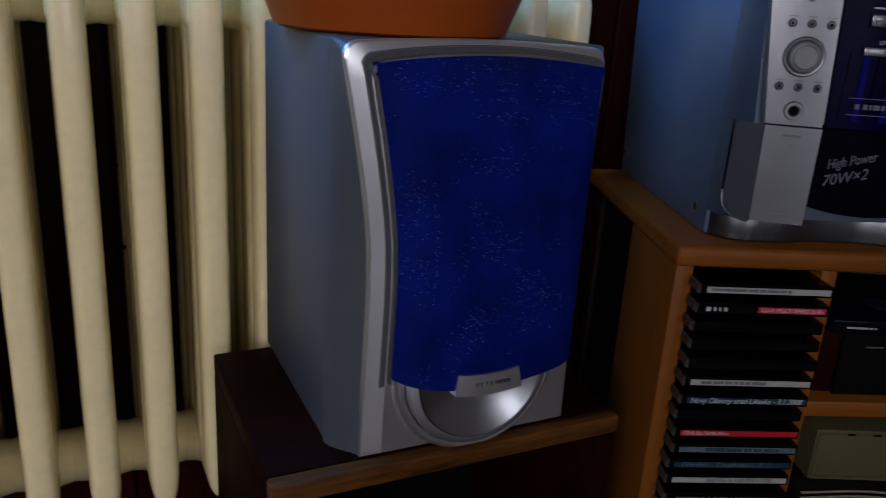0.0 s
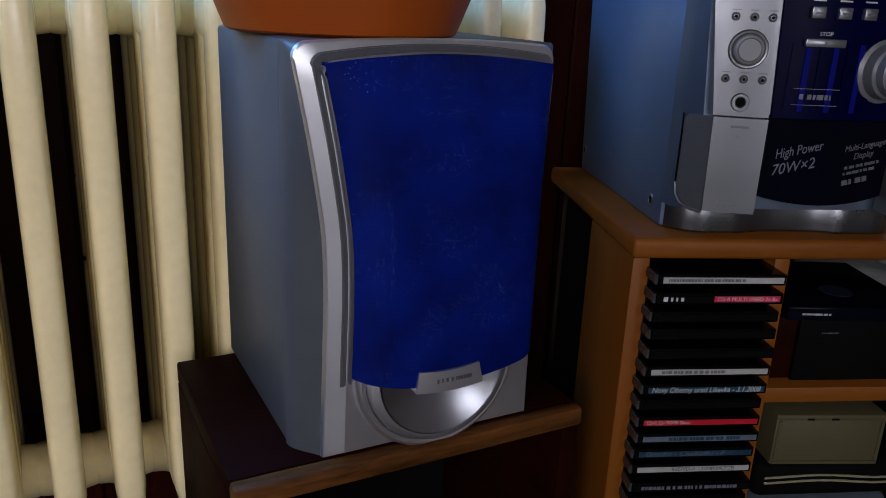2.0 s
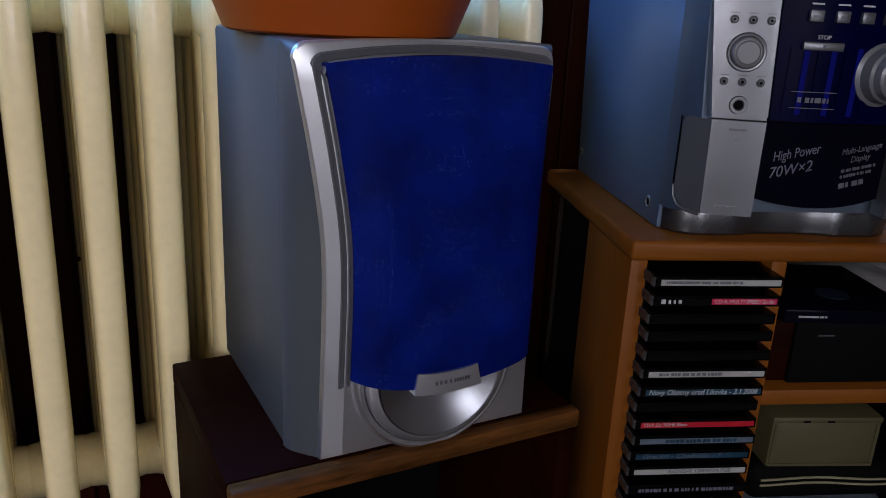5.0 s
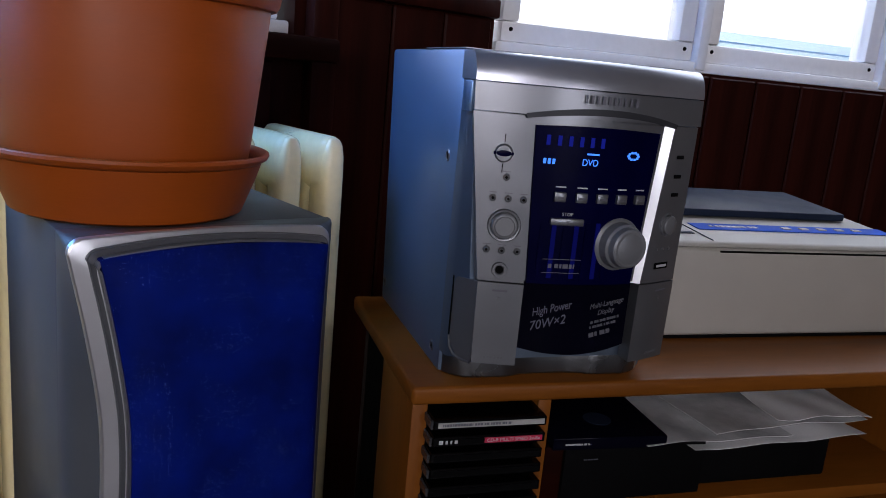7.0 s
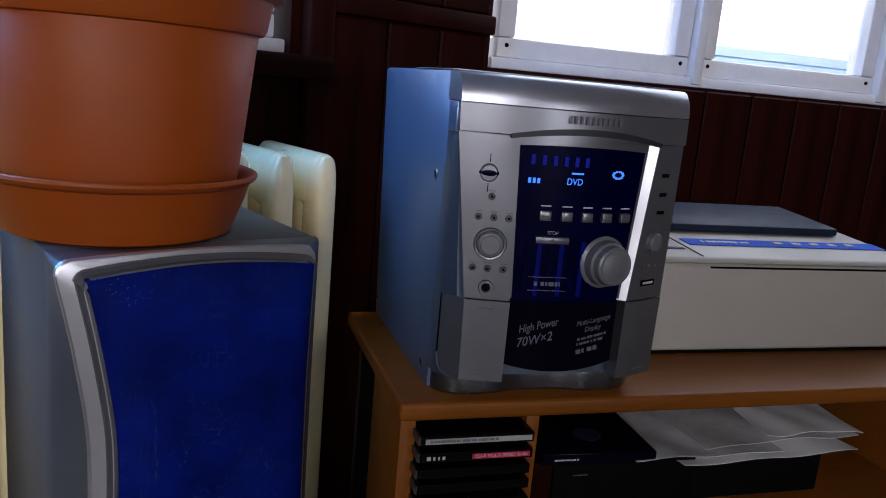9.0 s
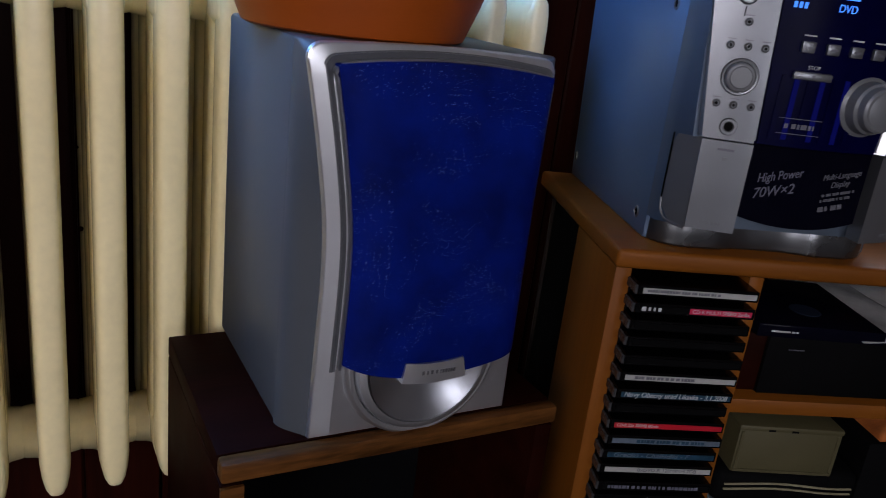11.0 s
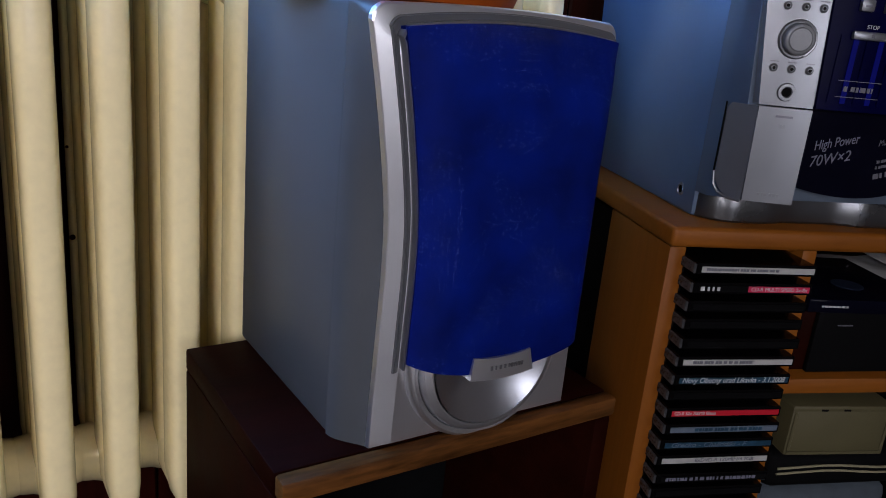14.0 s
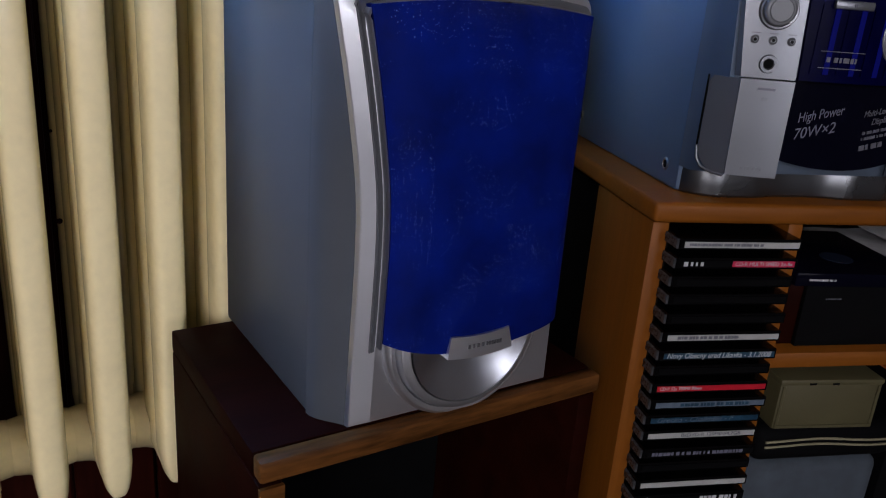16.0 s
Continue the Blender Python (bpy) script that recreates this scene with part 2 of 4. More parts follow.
def sheet(fn, nu, nv, back=None):
    """A grid of fn(a, b), a and b from 0 to 1; with back(a, b) closed to a solid."""
    bm = bmesh.new()
    g = [[bm.verts.new(fn(i / nu, j / nv)) for j in range(nv + 1)] for i in range(nu + 1)]
    for i in range(nu):
        for j in range(nv):
            bm.faces.new((g[i][j], g[i + 1][j], g[i + 1][j + 1], g[i][j + 1]))
    if back:
        h = [[bm.verts.new(back(i / nu, j / nv)) for j in range(nv + 1)] for i in range(nu + 1)]
        for i in range(nu):
            for j in range(nv):
                bm.faces.new((h[i][j], h[i][j + 1], h[i + 1][j + 1], h[i + 1][j]))
        for i in range(nu):
            for j in (0, nv):
                bm.faces.new((g[i][j], g[i + 1][j], h[i + 1][j], h[i][j]))
        for j in range(nv):
            for i in (0, nu):
                bm.faces.new((g[i][j], g[i][j + 1], h[i][j + 1], h[i][j]))
    return bm


def loft(loops, cap=True):
    bm = bmesh.new()
    rs = [[bm.verts.new(p) for p in lp] for lp in loops]
    n = len(rs[0])
    for a, b in zip(rs, rs[1:]):
        for i in range(n):
            bm.faces.new((a[i], a[(i + 1) % n], b[(i + 1) % n], b[i]))
    if cap:
        bm.faces.new(rs[0][::-1])
        bm.faces.new(rs[-1])
    return bm


def tube(points, r, n=8):
    bm = bmesh.new()
    pts = [Vector(p) for p in points]
    rings = []
    for i, p in enumerate(pts):
        d = (pts[min(i + 1, len(pts) - 1)] - pts[max(i - 1, 0)]).normalized()
        q = d.to_track_quat("Z", "Y").to_matrix()
        rings.append([bm.verts.new(p + q @ Vector((r * math.cos(2 * math.pi * k / n), r * math.sin(2 * math.pi * k / n), 0))) for k in range(n)])
    for a, b in zip(rings, rings[1:]):
        for k in range(n):
            bm.faces.new((a[k], a[(k + 1) % n], b[(k + 1) % n], b[k]))
    bm.faces.new(rings[0][::-1])
    bm.faces.new(rings[-1])
    return bm


def letters(name, text, size, m, material, parent, label="", shear=0.0, width=None):
    cu = bpy.data.curves.new(name, "FONT")
    cu.body, cu.size, cu.shear, cu.extrude = text, size, shear, 0.0002
    cu.align_x, cu.align_y = "CENTER", "CENTER"
    tmp = bpy.data.objects.new(name, cu)
    me = bpy.data.meshes.new_from_object(tmp)
    bpy.data.objects.remove(tmp)
    if width:
        w = max(v.co.x for v in me.vertices) - min(v.co.x for v in me.vertices)
        for v in me.vertices:
            v.co.x *= width / w
    me.name = name
    me.materials.append(M[material])
    ob = new(name, me)
    ob.matrix_basis, ob.parent = m, parent
    if label:
        ob["label"] = label
    return ob


def bars(x0, x1, y, z0, z1, seed, bm=None, wide=(0.4, 1.3), gaps=(0.3, 0.3, 0.8)):
    """Unreadable writing: a row of small bars on a face at y that looks towards -y."""
    rnd = random.Random(seed)
    bm = bm or bmesh.new()
    x = x0
    while x < x1:
        w = min(x1 - x, (z1 - z0) * rnd.uniform(*wide))
        box(x, x + w, y - 0.0004, y + 0.0004, z0, z1, bm=bm)
        x += w + (z1 - z0) * rnd.choice(gaps)
    return bm


# ---- structure ----
R21 = pose(0, 0, 0, 0, 0, TH)
CX, CY = 0.541, 1.267           # corner of the radiator wall and the window wall
VW = 0.985                      # radiator wall, in the turned plan


def wall(name, bm, m=None, material="panel_wood", label=""):
    ob = part(name, bm, material, None, "", m)
    return tagged(ob, label, "wall", kind="structure")


tagged(part("floor", box(-3.2, 3.2, -3.2, 2.2, FLOOR - 0.05, FLOOR), "floor"), "dark wooden floor boards in shadow", "floor", kind="structure")
tagged(part("ceiling", box(-3.2, 3.2, -3.2, 2.2, 2.55, 2.65), "plaster"), "plain pale plaster ceiling", "ceiling", kind="structure")
# Unseen south wall; both openings are added for the fill lamps
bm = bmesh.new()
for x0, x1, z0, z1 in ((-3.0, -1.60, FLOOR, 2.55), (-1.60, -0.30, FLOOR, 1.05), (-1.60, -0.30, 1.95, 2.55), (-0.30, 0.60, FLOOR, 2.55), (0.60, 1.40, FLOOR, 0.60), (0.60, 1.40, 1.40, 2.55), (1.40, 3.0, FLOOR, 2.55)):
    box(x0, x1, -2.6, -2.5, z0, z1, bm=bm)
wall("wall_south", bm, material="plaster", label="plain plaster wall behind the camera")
wall("wall_west", box(-3.1, -3.0, -2.5, 2.2, FLOOR, 2.55), material="plaster", label="plain plaster side wall")
wall("wall_east", box(2.6, 2.7, -2.5, 2.2, FLOOR, 2.55), material="plaster", label="plain plaster side wall")

# radiator wall (turned), with a window opening over the sill
UA, UC = -3.0, 0.9649           # its ends; UC is the corner
bm = box(UA, UC, VW, VW + 0.12, FLOOR, 0.99)
box(UA, -0.75, VW, VW + 0.12, 0.99, 2.55, bm=bm)
box(0.585, UC, VW, VW + 0.12, 0.99, 2.55, bm=bm)
box(-0.75, 0.585, VW, VW + 0.12, 2.0, 2.55, bm=bm)
wall_r = wall("wall_radiator", bm, R21, label="dark reddish wood panelled wall behind the radiator")
# window wall
Y0 = CY
bm = box(CX, 2.6, Y0, Y0 + 0.12, FLOOR, 1.003)
box(CX, 2.6, Y0, Y0 + 0.12, 2.0, 2.55, bm=bm)
box(2.2, 2.6, Y0, Y0 + 0.12, 1.003, 2.0, bm=bm)
wall_w = wall("wall_window", bm, label="dark reddish wood panelled wall under the window")


def boards(parent, x0, x1, y, z0, z1, w, m=None):
    """Upright panelling boards with open joints on a wall that looks towards -y."""
    me = None
    n = int((x1 - x0) / w)
    for i in range(n):
        if me is None:
            ob = part("board", box(-w / 2 + 0.0015, w / 2 - 0.0015, -0.012, -0.001, z0, z1, 0.003, 1), "panel_wood", parent)
            me = ob.data
        else:
            ob = new("board", me)
            ob.parent = parent
        ob.location = (x0 + w * (i + 0.5), y, 0)


boards(wall_w, CX + 0.02, 2.2, Y0, FLOOR, 0.998, 0.105)
boards(wall_r, -0.75, 0.59, VW, FLOOR, 0.955, 0.10)
boards(wall_r, 0.645, 0.955, VW, FLOOR, 1.055, 0.102)
boards(wall_r, 0.645, 0.955, VW, 1.09, 2.4, 0.102)
part("rail", box(0.645, 0.960, VW - 0.020, VW - 0.001, 1.057, 1.088, 0.004), "panel_wood", wall_r)
part("corner_post", box(0.600, 0.643, VW - 0.03, VW - 0.001, FLOOR, 2.4, 0.006), "panel_wood", wall_r)
sill = part("window_sill", box(-0.8, 0.597, VW - 0.115, VW + 0.10, 0.958, 0.990, 0.006), "dark_wood", None, m=R21)
tagged(sill, "dark wooden window sill above the radiator", "window sill", kind="structure")


def window(name, x0, x1, z0, z1, m, mulls, label):
    w = thing(name, m, label, "window", kind="structure")
    t = 0.05
    part("window_frame", box(x0, x1, 0.0, 0.08, z0, z0 + 0.02, 0.004), "white_paint", w)
    part("window_frame", box(x0, x1, 0.0, 0.08, z1 - 0.03, z1, 0.004), "white_paint", w)
    edges = [x0, *mulls, x1]
    for a, b in zip(edges, edges[1:]):
        sash = part("sash", box(a + 0.012, b - 0.012, 0.012, 0.06, z0 + 0.02, z0 + 0.055, 0.005), "white_paint", w)
        box_top = box(a + 0.012, b - 0.012, 0.012, 0.06, z1 - 0.075, z1 - 0.03, 0.005)
        part("sash_rail", box_top, "white_paint", sash)
        part("sash_stile", box(a + 0.012, a + 0.045, 0.012, 0.06, z0 + 0.0555, z1 - 0.0755, 0.005), "white_paint", sash)
        part("sash_stile", box(b - 0.045, b - 0.012, 0.012, 0.06, z0 + 0.0555, z1 - 0.0755, 0.005), "white_paint", sash)
        g = part("pane", box(a + 0.04, b - 0.04, 0.034, 0.038, z0 + 0.05, z1 - 0.07), "glass", sash)
        g.visible_shadow = False
        for sx in (a + 0.03, b - 0.03):
            part("screw", lathe([(0, 0.002), (0.003, 0.002), (0.004, 0)], 12, pose(sx, 0.0118, z0 + 0.042, 90)), "black", sash)
    for x in mulls:
        part("mullion", box(x - 0.011, x + 0.011, -0.006, 0.07, z0 + 0.005, z1, 0.005), "white_paint", w)
    return w


window("window_1", CX + 0.006, 2.2, 1.003, 2.0, pose(0, Y0, 0), (0.960, 1.40, 1.80), "white painted wooden window with bright daylight outside")
window("window_2", -0.75, 0.583, 0.992, 2.0, R21 @ pose(0, VW + 0.01, 0), (-0.15,), "wooden window above the radiator sill")
# Unseen windows, added only to frame the fill lamps
window("fill_window_room", 0.30, 1.60, 1.05, 1.95, pose(0, -2.51, 0, 0, 0, 180), (0.95,), "unseen white window added behind the camera for a fill lamp")
window("fill_window_corner", -1.40, -0.60, 0.60, 1.40, pose(0, -2.51, 0, 0, 0, 180), (), "unseen white window added behind the camera for a fill lamp")
for z0, z1, mt, label in ((1.060, 1.071, "blind", "pale translucent blind slat outside the window"), (1.0712, 1.0745, "pale_blue", "blue rail between the blind slats"), (1.0747, 1.092, "blind", "pale translucent blind slat outside the window")):
    tagged(part("blind_slat", box(0.975, 2.19, Y0 + 0.092, Y0 + 0.096, z0, z1, 0.0012, 1), mt), label, "blind", kind="structure")
bd = part("backdrop", box(-4, 5, 3.2, 3.25, -1.0, 5.0), "outdoors")
tagged(bd, "bright overcast daylight outside", "backdrop", kind="structure")


# ---- radiator ----
def column(k):
    """Upright k of a section, from the front, round the origin: flat flanks, rounded front, tapering foot."""
    bm = bmesh.new()
    lo = 0.333 if k in (0, 3) else 0.352
    half = (0.0150, 0.0153, 0.0160, 0.0172)[k]
    zs = [(lo - 0.006, 0.30), (lo - 0.004, 0.55), (lo + 0.002, 0.74), (lo + 0.014, 0.90), (lo + 0.030, 1.0), (0.44, 1.0), (0.60, 1.0), (0.78, 1.0), (0.835, 1.0), (0.852, 0.95), (0.864, 0.80), (0.871, 0.5), (0.873, 0.15)]
    rings = []
    for z, s in zs:
        ring = []
        for i in range(32):
            a = 2 * math.pi * (i + 0.5) / 32
            c, d = math.cos(a), math.sin(a)
            rx = half * s * (abs(c) ** 0.55) * (1 if c > 0 else -1)
            ry = 0.0222 * (0.6 + 0.4 * s) * (abs(d) ** 0.70) * (1 if d > 0 else -1)
            ring.append(bm.verts.new((rx, ry, z)))
        rings.append(ring)
    for a, b in zip(rings, rings[1:]):
        for i in range(32):
            bm.faces.new((a[i], a[(i + 1) % 32], b[(i + 1) % 32], b[i]))
    bm.faces.new(rings[0][::-1])
    bm.faces.new(rings[-1])
    return bm


rad = thing("radiator", R21 @ pose(0.5177, 0.7345, 0), "cream enamelled cast iron column radiator with chipped paint", "radiator")
GAP = 0.0565
head = low = hub = None
uprights = []
for i in range(14):
    if i == 0:
        sec = part("section", box(-0.0160, 0.0160, 0.002, 0.177, 0.806, 0.874, 0.0150, 5), "radiator", rad)
        head = sec.data
    else:
        sec = new("section", head)
        sec.parent, sec.matrix_basis = rad, pose(-GAP * i, 0, 0)
    for k in range(4):
        y = 0.0205 + 0.0455 * k
        if i == 0:
            c = part("column", column(k), "radiator", sec)
            uprights.append(c.data)
        else:
            c = new("column", uprights[k])
            c.parent = sec
        c.location = (0, y, 0)
    if i == 0:
        lw = part("lower_header", box(-0.0140, 0.0140, 0.010, 0.169, 0.336, 0.386, 0.012, 3), "radiator", sec)
        low = lw.data
    else:
        lw = new("lower_header", low)
        lw.parent = sec
    for z in (0.357, 0.838):
        if i < 13:
            if hub is None:
                h = part("hub", lathe([(0, -0.0285), (0.034, -0.0285), (0.033, -0.020), (0.030, -0.012), (0.0285, -0.002), (0.0278, 0.0), (0.0285, 0.002), (0.030, 0.012), (0.033, 0.020), (0.034, 0.0285), (0, 0.0285)], 28), "radiator", sec)
                hub = h.data
            else:
                h = new("hub", hub)
                h.parent = sec
            h.matrix_basis = pose(-GAP / 2, 0.090, z, 0, 90, 0)
# chips in the paint, down to rusty iron
for u, y, z, r in ((0.0480, 0.1370, 0.573, 0.0030), (0.0470, 0.1370, 0.664, 0.0016), (0.1340, 0.013, 0.400, 0.0010), (0.110, 0.065, 0.520, 0.0010), (0.0, 0.11, 0.56, 0.0016), (-0.06, 0.112, 0.66, 0.0020), (0.064, 0.001, 0.730, 0.0007), (0.118, 0.001, 0.560, 0.0008)):
    bm = lathe([(0, 0.0008), (r * 0.7, 0.0007), (r, 0.0)], 9)
    bmesh.ops.transform(bm, matrix=pose(0, 0, 0, 90), verts=bm.verts)
    part("paint_chip", bm, "dark_wood", rad, "", pose(u - 0.5177, y, z))
part("bracket", box(-0.70, -0.69, 0.02, 0.205, 0.335, 0.350), "radiator", rad)
part("bracket", box(-0.07, -0.06, 0.02, 0.205, 0.335, 0.350), "radiator", rad)

# ---- bedside table under the speaker ----
table = thing("bedside_table", R21 @ pose(0.112, 0.474, FLOOR), "low dark-stained wooden table with a worn front edge", "table")
TW, TD, TZ = 0.309, 0.228, 0.515 - FLOOR
part("top", box(0, TW, 0.0155, TD, TZ - 0.020, TZ, 0.002), "dark_wood", table, "dark reddish brown polished top")
part("front_edge", box(0.0, TW, 0.0, 0.015, TZ - 0.0175, TZ, 0.003), "worn_edge", table, "worn bare wood front edge")
part("side_panel", box(0, 0.018, 0.004, TD, 0.0, TZ - 0.0205, 0.002), "dark_wood", table)
part("side_panel", box(TW - 0.018, TW, 0.004, TD, 0.0, TZ - 0.0205, 0.002), "dark_wood", table)
part("edge_strip", box(0.0, 0.018, 0.0, 0.0035, 0.0, TZ - 0.0215), "worn_edge", table)
# Black sheet added in place of the deep shade below the top
part("back_panel", box(0.0185, TW - 0.0185, TD - 0.012, TD - 0.004, 0.0, TZ - 0.0205), "black", table, "added black board standing in for the dark under the table")
part("shelf", box(0.0185, TW - 0.0185, 0.02, TD - 0.0125, 0.10, 0.118), "dark_wood", table)

# ---- speaker ----
SH = 0.311


LEFT = [(0.0, -0.095), (0.075, -0.093), (0.135, -0.0915), (0.175, -0.0925), (0.205, -0.0965), (0.245, -0.103), (0.275, -0.109), (0.311, -0.1165)]
RIGHT = [(0.0, 0.0895), (0.075, 0.0885), (0.135, 0.0880), (0.200, 0.0875), (0.311, 0.0900)]


def side(z, rows):
    """Half-outline of the speaker's front at height z."""
    return float(np.interp(z - 0.012, [r[0] for r in rows], [r[1] for r in rows]) + np.interp(z, [r[0] for r in rows], [r[1] for r in rows]) + np.interp(z + 0.012, [r[0] for r in rows], [r[1] for r in rows])) / 3


spk = thing("speaker", R21 @ pose(0.279, 0.486, 0.515), "silver grey bookshelf speaker with a blue cloth grille", "speaker")
part("body", box(-0.114, 0.107, 0.036, 0.224, 0.0, SH, 0.004), "vinyl", spk, "blue-grey vinyl cabinet")


def baffle(steps):
    loops = []
    n = 24
    for y, k, inset in steps:
        rr = 0.002 + 0.009 * (1 - k)
        low = min(inset, 0.003)
        hs = [low + (SH - inset - rr - low) * i / n for i in range(n + 1)]
        a = [(side(z, LEFT) * (1 - k) - 0.1140 * k + inset, z) for z in hs]
        b = [(side(z, RIGHT) * (1 - k) + 0.1075 * k - inset * 0.2, z) for z in hs]
        lp = [(x, y, z) for x, z in a]
        x0, x1, zt = a[-1][0], b[-1][0], SH - inset
        lp += [(x0 + rr * (1 - math.cos(q)), y, zt - rr + rr * math.sin(q)) for q in (0.26, 0.52, 0.79, 1.05, 1.31, 1.57)]
        for i in range(1, 14):
            x = x0 + rr + (x1 - x0 - 2 * rr) * i / 14
            lp.append((x, y, zt + 0.003 * (1 - k) * (1 - (i / 7 - 1) ** 2)))
        lp += [(x1 - rr * (1 - math.cos(q)), y, zt - rr + rr * math.sin(q)) for q in (1.57, 1.31, 1.05, 0.79, 0.52, 0.26)]
        lp += [(x, y, z) for x, z in b[::-1]]
        loops.append(lp)
    return loft(loops)


part("front_shoulder", baffle(((0.0362, 1.0, 0.0), (0.031, 0.95, 0.0), (0.026, 0.82, 0.0), (0.021, 0.62, 0.0), (0.016, 0.38, 0.0), (0.012, 0.18, 0.0), (0.0085, 0.04, 0.0))), "vinyl", spk)
part("baffle", baffle(((0.0084, 0.03, 0.0), (0.0042, 0.0, 0.0003), (0.0034, 0.0, 0.0012), (0.0, 0.0, 0.0160))), "silver", spk, "silver plastic front moulding", smooth=0.16)


def ring_path(il, ir, ztop, zbot, rise=0.006, n=30, rr=0.010):
    """Upside-down U inside the edge of the front, left foot to right foot; il and ir are its distances from the edges."""
    zs = [zbot + (ztop - rr - zbot) * i / (n - 1) for i in range(n)]
    x0, x1 = side(ztop, LEFT) + il, side(ztop, RIGHT) - ir
    pts = [(side(z, LEFT) + il, z) for z in zs]
    pts += [(x0 + rr * (1 - math.cos(math.pi / 2 * i / 6)), ztop - rr + rr * math.sin(math.pi / 2 * i / 6)) for i in range(1, 7)]
    for i in range(1, 16):
        x = x0 + rr + (x1 - x0 - 2 * rr) * i / 16
        pts.append((x, ztop + rise * (1 - ((2 * x - x0 - x1) / (x1 - x0 - 2 * rr)) ** 2)))
    pts += [(x1 - rr * (1 - math.cos(math.pi / 2 * i / 6)), ztop - rr + rr * math.sin(math.pi / 2 * i / 6)) for i in range(6, 0, -1)]
    return pts + [(side(z, RIGHT) - ir, z) for z in zs[::-1]]


def rail_of(a, b, y0, y1):
    bm = bmesh.new()
    rows = []
    for (xa, za), (xb, zb) in zip(a, b):
        rows.append([bm.verts.new(p) for p in ((xa, 0.001, za), (xa, y0, za), (xb, y1, zb), (xb, 0.001, zb))])
    for p, q in zip(rows, rows[1:]):
        for k in range(4):
            bm.faces.new((p[k], q[k], q[(k + 1) % 4], p[(k + 1) % 4]))
    bm.faces.new(rows[0])
    bm.faces.new(rows[-1][::-1])
    return bm


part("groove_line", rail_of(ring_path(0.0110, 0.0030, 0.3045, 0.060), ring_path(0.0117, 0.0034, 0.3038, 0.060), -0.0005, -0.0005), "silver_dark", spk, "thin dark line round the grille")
# No real recess: a darker silver gives the groove its shade
part("groove", rail_of(ring_path(0.0118, 0.0035, 0.3037, 0.0605), ring_path(0.0162, 0.0059, 0.2996, 0.0605), -0.0016, 0.0004), "silver_dark", spk, "groove round the grille, its shade put into darker silver")
part("grille_rim", rail_of(ring_path(0.0163, 0.0060, 0.2995, 0.064), ring_path(0.0177, 0.0072, 0.2980, 0.064), -0.0062, -0.0062), "chrome", spk, "thin bright rim")


def grille_pt(a, b):
    q = 2 * a - 1
    z0 = 0.069 - 0.013 * (1 - q * q)
    z = z0 + (0.2976 + 0.006 * (1 - q * q) - z0) * b
    x0, x1 = side(z, LEFT) + 0.0179, side(z, RIGHT) - 0.0074
    bul = (1 - abs(q) ** (7.0 if q < 0 else 14.0)) * (1 - max(0, 2 * b - 1) ** 7)
    return Vector((x0 + (x1 - x0) * a, -0.0075 - 0.0125 * bul, z))


part("grille", sheet(grille_pt, 56, 60, lambda a, b: Vector((grille_pt(a, b).x, 0.0005, grille_pt(a, b).z))), "grille", spk, "dark blue dusty cloth grille")

# reflex port: stepped rings round a polished dish
PX, PZ = -0.0030, 0.0645
pm = pose(PX, 0, PZ, 90) @ Matrix.Diagonal((1.10, 1.10, 1, 1))
part("port_ring", lathe([(0.0630, -0.002), (0.0630, 0.003), (0.062, 0.006), (0.0595, 0.008), (0.0565, 0.0075), (0.0555, 0.004), (0.0555, -0.002)], 72, pm), "silver", spk, "stepped silver port surround")
part("port_ring", lathe([(0.0553, -0.002), (0.0553, 0.008), (0.0540, 0.0125), (0.0505, 0.0150), (0.0485, 0.0150), (0.0475, 0.013), (0.0475, -0.002)], 72, pm), "silver", spk)
part("dish", lathe([(0.0474 * k / 12, 0.0006 + 0.0149 * (k / 12) ** 2) for k in range(12, -1, -1)], 72, pm), "chrome", spk, "polished silver port dish")
bm = sheet(lambda a, b: Vector(((a - 0.5) * (0.058 - 0.006 * b), -0.0215 + 0.001 * (2 * a - 1) ** 2 + 0.002 * b, 0.0475 + 0.0165 * b - 0.002 * (1 - (2 * a - 1) ** 2))), 12, 4,
           lambda a, b: Vector(((a - 0.5) * (0.058 - 0.006 * b), -0.008, 0.0475 + 0.0165 * b - 0.002 * (1 - (2 * a - 1) ** 2))))
badge = part("badge", bm, "silver", spk, "silver nameplate with a raised mark", pose(-0.001, -0.003, 0.0072))
part("mark", bars(-0.012, 0.018, -0.0214, 0.0535, 0.0565, 5, wide=(0.3, 0.7)), "chrome", badge)

# ---- plant pot on the speaker ----
POT = R21 @ pose(0.2400, 0.600, 0.8265)
sau = thing("pot_saucer", POT, "terracotta brown plastic saucer on the speaker", "saucer")
part("bowl", lathe([(0, 0.0), (0.087, 0.0), (0.091, 0.002), (0.102, 0.030), (0.1062, 0.0435), (0.1045, 0.0435), (0.099, 0.030), (0.087, 0.006), (0, 0.005)], 80), "terracotta", sau)
part("rim", lathe([(0.1040, 0.0438), (0.1066, 0.0438), (0.1110, 0.0465), (0.1124, 0.0490), (0.1118, 0.0512), (0.1095, 0.0520), (0.1058, 0.0490), (0.1040, 0.0438)], 80), "terracotta", sau, "rolled saucer rim")
pot = thing("flower_pot", POT @ pose(0, 0, 0.0062), "large terracotta brown plastic flower pot in a saucer", "flower pot")
part("wall", lathe([(0, 0.0), (0.085, 0.0), (0.0895, 0.002), (0.0965, 0.05), (0.1095, 0.164), (0.1085, 0.168), (0.104, 0.168), (0.092, 0.05), (0.086, 0.008), (0, 0.008)], 80), "terracotta", pot)
